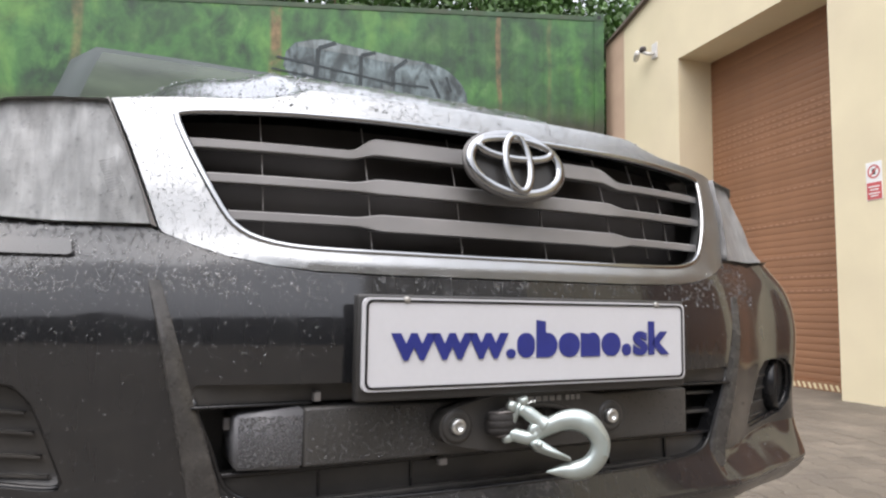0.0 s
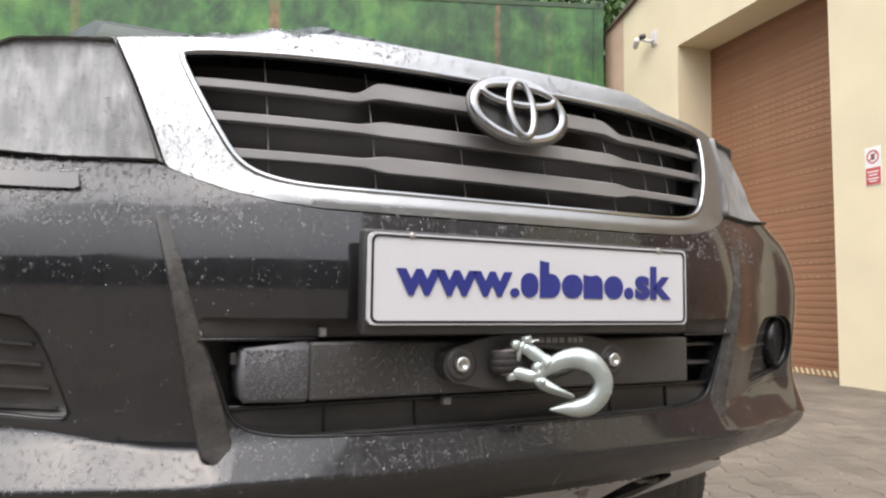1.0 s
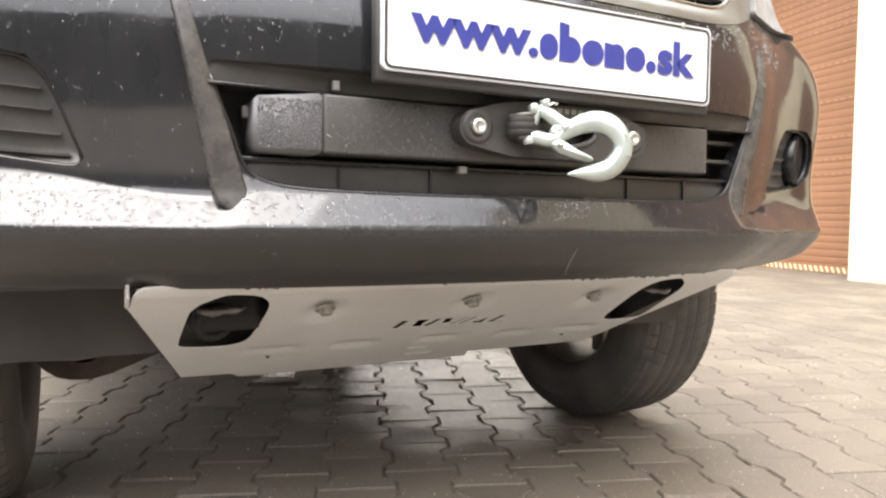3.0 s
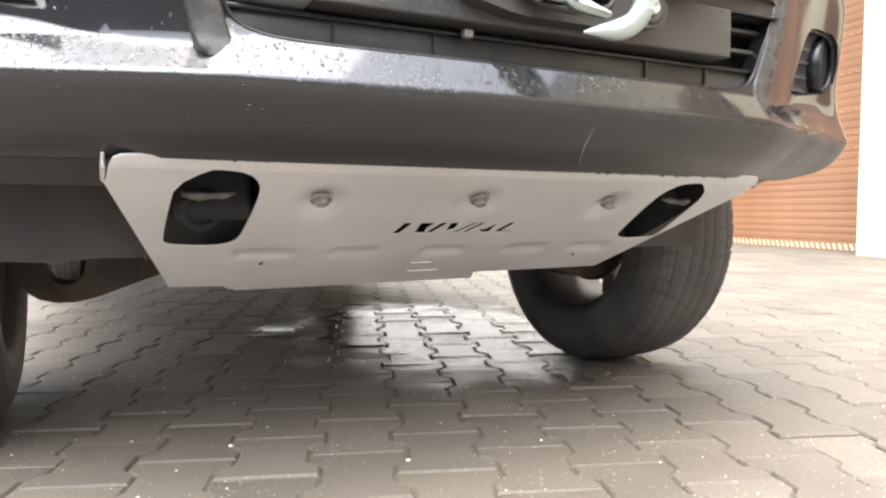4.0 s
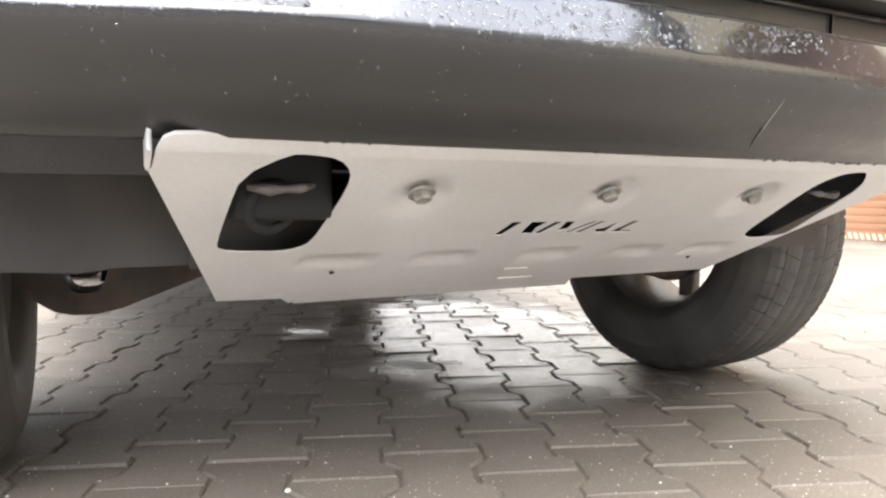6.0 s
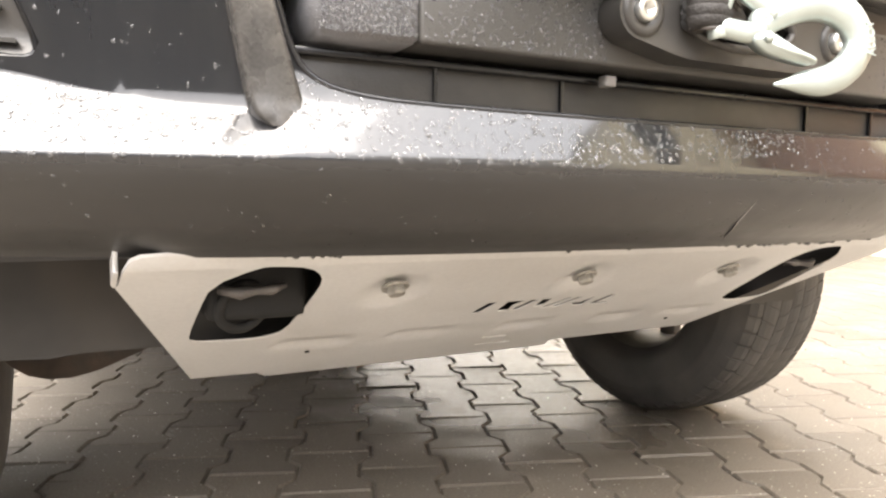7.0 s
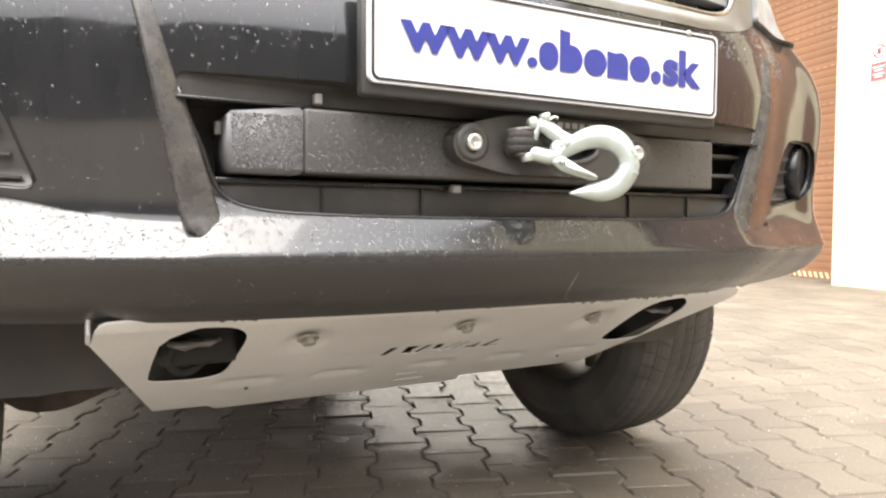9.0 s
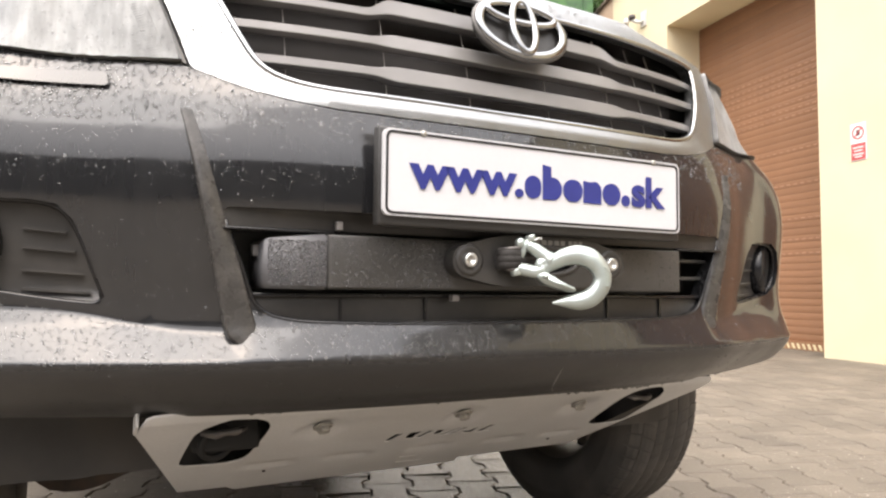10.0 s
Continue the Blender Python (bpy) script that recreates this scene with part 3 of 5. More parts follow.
for k0, k1 in ((4.66, -2.5), (-2.5, -9.5)):
    for a, b in ((0.0, 0.06),):
        q = [flash.verts.new((k, y, gable(k) + z)) for k, y, z in ((k0, -0.07, 0.0), (k1, -0.07, 0.0), (k1, 0.6, 0.0), (k0, 0.6, 0.0), (k0, -0.07, 0.05), (k1, -0.07, 0.05), (k1, 0.6, 0.05), (k0, 0.6, 0.05))]
        for f in ((0, 1, 2, 3), (4, 5, 6, 7), (0, 1, 5, 4), (1, 2, 6, 5), (2, 3, 7, 6), (3, 0, 4, 7)):
            flash.faces.new([q[i] for i in f])
bmesh.ops.recalc_face_normals(flash, faces=flash.faces)
structure(part("trim", flash, ROOF_EDGE, smooth=False, m=WALL), "dark metal flashing along the sloping gable edge", "trim")


def shutter(along):
    door = thing("roller_door", "closed brown-red metal roller shutter set deep in the wall", "roller door", "hall doors", m=WALL @ pose(along, 0, 0))
    slat = bmesh.new()
    prof = [(0.0, 0.0), (-0.003, 0.010), (-0.0045, 0.035), (-0.003, 0.062), (0.0, 0.076), (0.002, 0.082)]
    a = [slat.verts.new((-0.06, 0.55 + d, v)) for d, v in prof]
    b = [slat.verts.new((2.55, 0.55 + d, v)) for d, v in prof]
    for i in range(len(prof) - 1):
        slat.faces.new((a[i], b[i], b[i + 1], a[i + 1]))
    first = part("slat", slat, BROWN_METAL, door, smooth=False)
    first.location.z = 0.10
    for i in range(1, 53):
        o = new("slat", first.data)
        o.parent, o.location = door, (0, 0, 0.10 + 0.082 * i)
    # rows of small vent slots in the upper middle of the curtain
    for z in (2.74, 2.82, 2.90, 3.06, 3.15, 3.23, 3.31, 1.10, 1.26, 1.51, 1.92, 2.33):
        i = round((z - 0.10) / 0.082)
        row = bmesh.new()
        for k in range(26):
            box(0.02 + k * 0.1, 0.075 + k * 0.1, 0.5425, 0.5455, 0.10 + 0.082 * i + 0.03, 0.10 + 0.082 * i + 0.041, bm=row)
        part("vent_row", row, SLOT, door, smooth=False, label="row of pale vent slots")
    rail = part("bottom_rail", box(-0.06, 2.55, 0.52, 0.57, 0.0, 0.10, 0.004), BROWN_METAL, door, smooth=False)
    tape = bmesh.new()
    for k in range(34):
        u = -0.04 + k * 0.076
        q = [tape.verts.new((u + s, 0.5155, z)) for s, z in ((0, 0.012), (0.038, 0.012), (0.066, 0.075), (0.028, 0.075))]
        tape.faces.new(q)
    part("warning_stripe", tape, YELLOW, rail, smooth=False, label="slanting pale yellow warning stripes")
    back = box(-0.06, 2.55, 0.58, 0.62, 0.0, 4.45)
    part("curtain_back", back, BROWN_METAL, door, smooth=False)
    for k in (-0.075, 2.525):
        part("guide_rail", box(k, k + 0.04, 0.50, 0.58, 0.0, 4.39), BROWN_METAL, door, smooth=False)
    return door


shutter(0)
# two unseen doors added for the brown reflection in the bumper
shutter(-3.45)
shutter(-6.9)


def no_entry_sign():
    """A flat warning sign: a red ring and stroke over a red field with lines."""
    sign = thing("warning_sign", "small white and red prohibition sign screwed to the cream wall", "sign", m=WALL @ pose(-0.46, 0, 2.125))
    part("board", box(-0.085, 0.085, -0.006, 0.0, -0.185, 0.185, 0.002), WHITE_PAINT, sign, smooth=False)
    part("red_field", box(-0.078, 0.078, -0.0085, -0.0065, -0.178, -0.015, 0), RED_PAINT, sign, smooth=False)
    ring = lathe([(0.052, -0.0085), (0.066, -0.0085), (0.066, -0.0065), (0.052, -0.0065)], 40, axis="y", closed=True)
    part("ring", moved(ring, pose(0, 0, 0.09)), RED_PAINT, sign, smooth=False)
    part("stroke", moved(box(-0.055, 0.055, -0.0090, -0.0066, -0.007, 0.007), pose(0, 0, 0.09) @ pose(0, 0, 0, 0, 45, 0)), RED_PAINT, sign, smooth=False)
    part("symbol", moved(box(-0.018, 0.018, -0.0080, -0.0062, -0.028, 0.026, 0.0008), pose(0, 0, 0.09)), INK, sign, smooth=False)
    for z, w in ((-0.055, 0.06), (-0.085, 0.045), (-0.12, 0.058), (-0.145, 0.04)):
        part("text_bar", box(-w, w, -0.0105, -0.0088, z - 0.006, z + 0.006), WHITE_PAINT, sign, smooth=False)


no_entry_sign()


def surveillance_camera():
    cam_thing = thing("security_camera", "pale security camera with a dark visor bracketed to the wall", "camera", m=WALL @ pose(3.02, 0, 4.70) @ Matrix.Scale(0.72, 4))
    part("wall_plate", box(-0.09, 0.09, -0.03, 0.0, -0.16, 0.16, 0.008), CAM_WHITE, cam_thing)
    part("arm", tube([(0.0, -0.02, -0.06), (0.06, -0.12, -0.06), (0.14, -0.2, 0.0)], 0.035), CAM_WHITE, cam_thing)
    part("joint", moved(lathe([(0.0, -0.06), (0.06, -0.05), (0.075, 0.0), (0.06, 0.05), (0.0, 0.06)], 20, axis="z"), pose(0.14, -0.2, 0.05)), CAM_DARK, cam_thing)
    body = moved(lathe([(0.0, -0.13), (0.05, -0.13), (0.058, -0.11), (0.058, 0.12), (0.045, 0.14), (0.0, 0.14)], 24, axis="x"), pose(0.30, -0.24, -0.03, 0, 12, 25))
    part("camera_body", body, CAM_WHITE, cam_thing)
    part("lens", moved(lathe([(0.0, 0.0), (0.04, 0.0), (0.04, 0.012), (0.0, 0.012)], 20, axis="x"), pose(0.435, -0.18, -0.06, 0, 12, 25)), CAM_DARK, cam_thing)


surveillance_camera()

CONT = Matrix.Translation((6.54, 7.67, 0)) @ Matrix((Vector((-0.927, 0.375, 0)).normalized(), Vector((0.375, 0.927, 0)).normalized(), (0, 0, 1))).transposed().to_4x4()
# along a container: x from its corner leftwards, y into it


def ripple(u):
    s = (u / 0.278) % 1.0
    return 0.0045 * (ease(s / 0.2) if s < 0.5 else 1 - ease((s - 0.5) / 0.2)) + 0.004


def container(z0):
    """A shipping container with corrugated sides, rails, posts and corner castings."""
    c = thing("shipping_container", "steel shipping container covered with a printed forest picture", "container", "", CONT @ pose(0, 0, z0))
    side = bmesh.new()
    us = [0.16 + 0.0139 * i for i in range(855)]
    rows = [[side.verts.new((u, ripple(u), v)) for u in us] for v in (0.12, 2.73)]
    for i in range(len(us) - 1):
        side.faces.new((rows[0][i], rows[0][i + 1], rows[1][i + 1], rows[1][i]))
    part("side_panel", side, FOREST, c, smooth=False, label="corrugated panel printed with green forest")
    part("top_rail", box(0.16, 12.03, -0.004, 0.06, 2.73, 2.81, 0.006), GREEN_STEEL, c, smooth=False)
    part("bottom_rail", box(0.16, 12.03, -0.004, 0.06, 0.02, 0.12, 0.006), GREEN_STEEL, c, smooth=False)
    for u in (0.0, 12.03):
        part("corner_post", box(u, u + 0.16, -0.006, 0.16, 0.12, 2.73, 0.006), FOREST, c, smooth=False)
        for v in (0.0, 2.73):
            cast = box(u - 0.003, u + 0.163, -0.010, 0.17, v, v + 0.12, 0.008)
            part("corner_casting", cast, GREEN_STEEL, c, smooth=False)
            part("casting_hole", box(u + 0.05, u + 0.11, -0.0125, -0.0105, v + 0.03, v + 0.09), INK, c, smooth=False)
    part("roof", box(0.02, 12.17, 0.03, 2.42, 2.76, 2.80), GREEN_STEEL, c, smooth=False)
    part("end_panel", box(0.02, 0.06, 0.14, 2.42, 0.1, 2.76), GREEN_STEEL, c, smooth=False)
    part("end_panel", box(12.13, 12.17, 0.14, 2.42, 0.1, 2.76), GREEN_STEEL, c, smooth=False)
    part("back_panel", box(0.02, 12.17, 2.38, 2.42, 0.1, 2.76), GREEN_STEEL, c, smooth=False)
    part("floor_frame", box(0.02, 12.17, 0.03, 2.42, 0.02, 0.1), GREEN_STEEL, c, smooth=False)
    return c


# unseen; added pale so that the wet paving reflects something bright
structure(part("wall_north", box(-0.4, 14.0, 0.05, 0.35, -0.05, 2.858), PALE_WALL, smooth=False, m=CONT), "unseen pale wall under the container, added to brighten reflections", "wall")
structure(part("terrace", box(-0.4, 14.0, 0.36, 9.0, 2.70, 2.856), PALE_WALL, smooth=False, m=CONT), "plain raised terrace behind the retaining wall", "terrace")
upper = container(2.86)
BASE_Z = 2.86


def decal(name, poly, material, proud, label="", rounds=1):
    """A flat print that follows the corrugated side."""
    poly = [(u + 0.08, v - BASE_Z) for u, v in poly]
    part(name, panel(smooth_loop(poly, rounds), lambda u, v: ripple(u) - proud, step=0.05, back=0.001), material, upper, label, smooth=False)


def band(a, b, w):
    (u0, v0), (u1, v1) = a, b
    n = Vector((-(v1 - v0), u1 - u0)).normalized() * w / 2
    return [(u0 + n.x, v0 + n.y), (u1 + n.x, v1 + n.y), (u1 - n.x, v1 - n.y), (u0 - n.x, v0 - n.y)]


decal("printed_bag", [(5.02, 4.98), (4.53, 5.10), (4.22, 5.03), (3.32, 4.85), (2.69, 4.75), (2.42, 4.62), (2.20, 4.38), (2.14, 4.10), (2.3, 3.9), (3.6, 4.1), (4.6, 4.35), (5.09, 4.52)], BAG_GREY, 0.004, "printed picture of a grey-blue rolled canvas bag")
decal("printed_bag_top", [(4.98, 4.97), (4.53, 5.09), (4.22, 5.02), (3.32, 4.84), (2.72, 4.74), (3.3, 4.72), (3.88, 4.83), (4.48, 4.91)], BAG_LIGHT, 0.007)
for a, b, w in (((4.53, 4.93), (4.56, 4.45), 0.07), ((4.26, 5.03), (4.53, 4.93), 0.07), ((3.86, 4.84), (3.86, 4.28), 0.06), ((3.63, 4.90), (3.86, 4.84), 0.06), ((3.34, 4.62), (3.36, 4.15), 0.06), ((3.13, 4.80), (3.34, 4.63), 0.06),
                ((5.18, 4.77), (4.60, 4.66), 0.035), ((4.60, 4.66), (3.4, 4.42), 0.03), ((3.4, 4.42), (2.78, 4.36), 0.03), ((5.25, 4.58), (3.4, 4.24), 0.03), ((2.75, 4.5), (2.6, 4.2), 0.05), ((2.5, 4.55), (2.42, 4.3), 0.04)):
    decal("printed_strap", band(a, b, w), BAG_DARK, 0.010, rounds=0)
for u, v in ((4.68, 4.57), (3.42, 4.29)):
    decal("printed_buckle", [(u - 0.08, v - 0.07), (u + 0.08, v - 0.04), (u + 0.08, v + 0.09), (u - 0.08, v + 0.06)], BAG_LIGHT, 0.013, rounds=0)


def tree(x, y, height, spread, seed):
    """A tapered trunk with limbs and a ragged crown of small leaf blades."""
    rnd = random.Random(seed)
    t = thing("tree", "leafy deciduous tree rising behind the green container", "tree", "trees behind the yard", pose(x, y, 0))
    lean = (rnd.uniform(-0.3, 0.3), rnd.uniform(-0.3, 0.3))
    top = Vector((lean[0], lean[1], height * 0.8))
    bm = tube([top * f for f in (0, 0.15, 0.4, 0.7, 1.0)], [0.22, 0.17, 0.13, 0.09, 0.03], 9)
    tips = [top]
    for i in range(11):
        base = top * rnd.uniform(0.3, 0.9)
        a = rnd.uniform(0, 2 * math.pi)
        tip = base + Vector((math.cos(a) * spread * rnd.uniform(0.5, 1), math.sin(a) * spread * rnd.uniform(0.5, 1), height * rnd.uniform(0.05, 0.25)))
        mid = (base + tip) / 2 + Vector((0, 0, 0.2))
        tube([base, mid, tip], [0.06, 0.04, 0.012], 6, bm)
        tips += [mid, tip, (mid + tip) / 2]
    part("trunk", bm, BARK, t)
    verts, faces = [], []
    for tip in tips:
        for _ in range(17):
            c = tip + Vector((rnd.gauss(0, 0.5), rnd.gauss(0, 0.5), rnd.gauss(0, 0.4)))
            for _ in range(26):
                p = c + Vector((rnd.gauss(0, 0.24), rnd.gauss(0, 0.24), rnd.gauss(0, 0.2)))
                d, u = Vector((rnd.gauss(0, 1), rnd.gauss(0, 1), rnd.gauss(-0.3, 0.6))).normalized(), Vector((rnd.gauss(0, 1), rnd.gauss(0, 1), rnd.gauss(0, 1)))
                s = d.cross(u).normalized() * rnd.uniform(0.055, 0.10)
                n = len(verts)
                d = d * rnd.uniform(0.07, 0.14)
                verts += [p, p + d * 0.5 + s, p + d, p + d * 0.5 - s]
                faces.append((n, n + 1, n + 2, n + 3))
    me = bpy.data.meshes.new("crown")
    me.from_pydata(verts, [], faces)
    me.materials.append(LEAF)
    crown = new("crown", me)
    crown.parent = t
    tagged(crown, "dense mid-green leaves", kind="stuff")


for i, (x, y, h, s) in enumerate(((8.6, 11.2, 9.5, 2.4), (6.6, 12.6, 10.0, 2.6), (3.6, 13.6, 10.0, 2.7), (0.4, 14.6, 10.5, 2.8), (-3.0, 15.6, 10.5, 2.8), (9.6, 13.6, 10.5, 2.8), (5.0, 16.0, 11.5, 3.0), (-6.5, 15.0, 10, 2.8), (10.4, 10.6, 9.5, 2.6), (9.2, 9.9, 7.5, 1.9), (2.2, 15.6, 11.5, 2.6), (-1.6, 17.0, 12.0, 2.6), (7.6, 10.9, 8.5, 2.0), (12.0, 15.0, 11.5, 3.0))):
    tree(x, y, h, s, 40 + i)

# plain unseen walls behind the camera and at its side, added to shape reflections
structure(part("wall_south", box(2.0, 16, -11.3, -11.0, -0.05, 9.4), PLAIN_WALL, smooth=False), "unseen plain pale wall opposite, added for the truck's reflections", "wall")
structure(part("wall_southwest", box(-10.3, 2.0, -11.27, -11.0, -0.05, 4.0), DARK_WALL, smooth=False), "unseen dark wall closing the yard, added for the truck's reflections", "wall")
structure(part("wall_west", box(-10.3, -10.0, -11, 14, -0.05, 4.0), DARK_WALL, smooth=False), "unseen dark wall closing the yard, added for the truck's reflections", "wall")

# ---- the pickup truck: x across it, its nose towards -y ----
ACROSS = curve_through([0, .1, .2, .3, .374, .44, .50, .58, .67, .74, .78, .82, .855, .88], [0, .0008, .004, .013, .024, .038, .060, .095, .127, .142, .168, .225, .33, .5])
UPWARD = curve_through([.40, .472, .50, .555, .5575, .5975, .600, .70, .80, .884, .93, 1.0, 1.094, 1.15, 1.19], [.2, .135, .085, .044, .0447, .0553, .056, .045, .036, .050, .066, .082, .116, .142, .21])


LEDGE = 0.555
JUT = curve_through([0, .2, .3, .4, .5, .6, .7, .8, .88], [.002, .006, .010, .018, .028, .034, .024, .008, .0])
LEDGE_TOP = curve_through([0, .2, .32, .36, .385, .405, .43, .48, .54, .60, .69, .88], [.5975, .5985, .602, .6065, .6135, .619, .588, .590, .599, .612, .620, .622])


def ledge_top(a):
    """Height of the upper edge of the bumper's sloping ledge."""
    return LEDGE_TOP(a)


def nose(x, z):
    """Depth of the truck's front at a place across and up it."""
    a = abs(x)
    a_eff = a - (0.020 * ease((0.93 - z) / 0.08) + 0.018 * ease((0.68 - z) / 0.1)) * ease((a - 0.55) / 0.2) + (0.068 * ease((z - 0.90) / 0.10) + 0.02 * ease((z - 1.0) / 0.1)) * ease((a - 0.52) / 0.2)
    y = ACROSS(a_eff) + UPWARD(z)
    if z < ledge_top(a):
        if z >= LEDGE:
            w = (ledge_top(a) - z) / (ledge_top(a) - LEDGE)
        else:
            w = 1 - 0.6 * ease((LEDGE - z) / 0.083)
        y -= w * JUT(a)
    return y


truck = thing("pickup_truck", "black wet pickup truck with chrome grille, winch hook and skid plate", "pickup truck")

# bumper skin
bumper_half = [(0, .883), (.2, .8835), (.3, .886), (.36, .8928), (.41, .9036), (.45, .9165), (.484, .9305), (.497, .937), (.60, .9415), (.70, .948), (.78, .949), (.84, .935), (.875, .90), (.88, .80), (.88, .62), (.865, .57), (.81, .52), (.75, .49), (.69, .477), (.6, .474), (.4, .473), (0, .472)]
intake_half = [(0, .748), (.44, .748), (.446, .742), (.432, .70), (.42, .671), (.409, .638), (.400, .622), (.385, .611), (.36, .604), (.32, .600), (.2, .597), (0, .597)]
fog_loop = [(.66, .752), (.632, .747), (.613, .728), (.600, .70), (.588, .668), (.575, .634), (.580, .624), (.60, .624), (.66, .632), (.715, .642), (.752, .665), (.760, .70), (.750, .735), (.72, .752)]
fog_left = [(-u, v) for u, v in fog_loop]
creases = []
creases += [[(x, LEDGE + d) for x in np.linspace(-.86, .86, 120)] for d in (-.004, 0, .004)]
for s in (1, -1):
    creases += [[(s * x, ledge_top(x) + d) for x in np.linspace(.405, .87, 60)] for d in (-.0045, -.0005, .0035)]
bumper = part("bumper", panel(mirrored(bumper_half), nose, [mirrored(intake_half), fog_loop, fog_left], 0.011, 0.03, creases), PAINT, truck, "glossy black painted bumper beaded with rain")
faired(bumper, nose, .0015)
# underside return of the bumper
ret = bmesh.new()


def under_edge(x):
    return float(np.interp(abs(x), [0, .4, .6, .69, .75, .81, .865], [.472, .473, .474, .477, .49, .52, .57]))


xs = np.linspace(-0.83, 0.83, 70)
ra = [ret.verts.new((x, nose(x, under_edge(x)), under_edge(x))) for x in xs]
rb = [ret.verts.new((v.co.x * 0.97, v.co.y + 0.05, v.co.z + 0.012)) for v in ra]
for i in range(len(xs) - 1):
    ret.faces.new((ra[i], ra[i + 1], rb[i + 1], rb[i]))
part("bumper_lip", ret, PAINT, bumper)
# a slanting rib beside each end of the intake, wider towards its foot
for s in (1, -1):
    rows = []
    for i, z in enumerate(np.linspace(.872, .5765, 60)):
        f = (.872 - z) / .2975
        outer, inner_x = .490 - (.867 - z) * .215, .488 - (.867 - z) * .300
        wide = outer - inner_x
        round_end = math.sqrt(max(1 - max((f - .94) / .06, 0) ** 2, 0.0))
        mid, half = (outer + inner_x) / 2, (.0062 + wide * .58) * (.15 + .85 * round_end)
        high = .001 + (.0085 if s < 0 else .0045) * ease(f * 1.6)
        row = []
        flat = ease((f - .45) / .3)
        for t, h in ((-1.0, -.003), (-.90, .0 + .8 * flat), (-.7, .20 + .78 * flat), (.1, .72 + .28 * flat), (.8, 1.0), (.94, .85), (1.0, .4), (1.05, -.2)):
            x = mid + t * half
            row.append((s * x, nose(mid, max(z, .60)) - .003 - high * h + (.002 if h < 0 else 0), z))
        rows.append(row)
    bm = bmesh.new()
    rv = [[bm.verts.new(p) for p in r] for r in rows]
    for a, b in zip(rv, rv[1:]):
        for k in range(7):
            bm.faces.new((a[k], a[k + 1], b[k + 1], b[k]))
    bmesh.ops.recalc_face_normals(bm, faces=bm.faces)
    part("bumper_rib", bm, RIB_REFLECT, bumper, "slanting black rib, tan reflection in its colour, speckled with dried rain")
for s in (-1,):
    cover = [(s * .586, .9215), (s * .588, .9215), (s * .715, .922), (s * .72, .918), (s * .72, .906), (s * .715, .903), (s * .585, .9008), (s * .580, .9035), (s * .582, .918)]
    part("washer_cover", panel(cover, lambda u, v: nose(u, v) - 0.006, step=0.006, back=0.012), PAINT, bumper, "small raised headlamp washer cover")

# fog pockets: a recessed black insert, louvres and a round lamp
for s in (1, -1):
    loop = [(s * u, v) for u, v in fog_loop]
    insert = part("fog_insert", panel(loop, lambda u, v: nose(u, v) + 0.022 - 0.012 * ease((0.64 - v) / 0.02), step=0.012, back=0.01), DUSTY, bumper, "black ribbed insert beside the fog lamp")
    for z, u0 in ((.716, .612), (.692, .602), (.664, .592), (.640, .583)):
        blade = [(s * (u0 + .008), z - .001), (s * .668, z + .004), (s * .668, z + .0005), (s * (u0 + .008), z - .0045)]
        part("louvre", panel(blade, lambda u, v: nose(u, v) + 0.013, step=0.02, back=0.02), DUSTY, insert)
    at = .742 if s < 0 else .728
    hub = pose(s * at, nose(at, .697) + (0.010 if s < 0 else 0.026), .697, 0, 0, s * (34 if s > 0 else 14)) @ Matrix.Diagonal((1, 1, 1.15, 1))
    part("fog_bezel", moved(lathe([(.037, -.004), (.047, -.010), (.052, .0), (.05, .03), (.035, .03)], 40, axis="y"), hub), GLOSSY_PLASTIC, bumper)
    lamp = part("fog_lamp", moved(lathe([(0, -.002), (.02, -.0015), (.034, .004), (.037, .012), (0, .014)], 32, axis="y"), hub), GLASS, bumper, "round clear fog lamp")
    part("fog_reflector", moved(lathe([(0, .04), (.012, .036), (.028, .024), (.036, .013), (.0365, .016), (.0, .045)], 32, axis="y"), hub), REFLECTOR, lamp)

line = spline([(.094, .481), (.083, .487), (.073, .497), (.069, .508), (.0675, .519), (.0665, .526)], 22)
part("scratch", tube([(x, nose(x, z) - .0002, z) for x, z in line], [.0004 + .0017 * math.sin(math.pi * ((i + .5) / 22) ** .6) for i in range(22)], 6, squash=.25), SATIN, bumper, "pale curved scratch in the paint")
# rolled edges of the intake and of the fog pockets
edge = resample(smooth_loop(mirrored(intake_half), 1), .012)
first = next(i for i, (u, v) in enumerate(edge) if u > 0 and v < .735)
edge = [q for q in edge[first:] + edge[:first] if q[1] < .735]
part("intake_edge", tube([(u, nose(u, v) + .002, v) for u, v in edge], .0032, 8), GLOSSY_PLASTIC, bumper, "thin dark rolled edge")
for s in (1, -1):
    edge = resample(smooth_loop([(s * u, v) for u, v in fog_loop], 1), .012)
    part("pocket_edge", tube([(u, nose(u, v) + .012, v) for u, v in [*edge, edge[0]]], .004, 8, caps=False), GLOSSY_PLASTIC, bumper)

# lower intake: dark box, blades, winch, fairlead
intake = part("intake_duct", box(-.47, .47, .17, .20, .56, .80), DUSTY, truck, "black hollow behind the bumper opening", smooth=False)
part("duct_side", box(-.475, -.45, .13, .20, .58, .77), DUSTY, intake, smooth=False)
part("duct_side", box(.45, .475, .13, .20, .58, .77), DUSTY, intake, smooth=False)
part("upper_blade", box(-.45, .455, .082, .13, .722, .80, .003), DUSTY, intake)
part("lower_blade", box(-.425, .432, .098, .13, .598, .637, .003), DUSTY, intake)
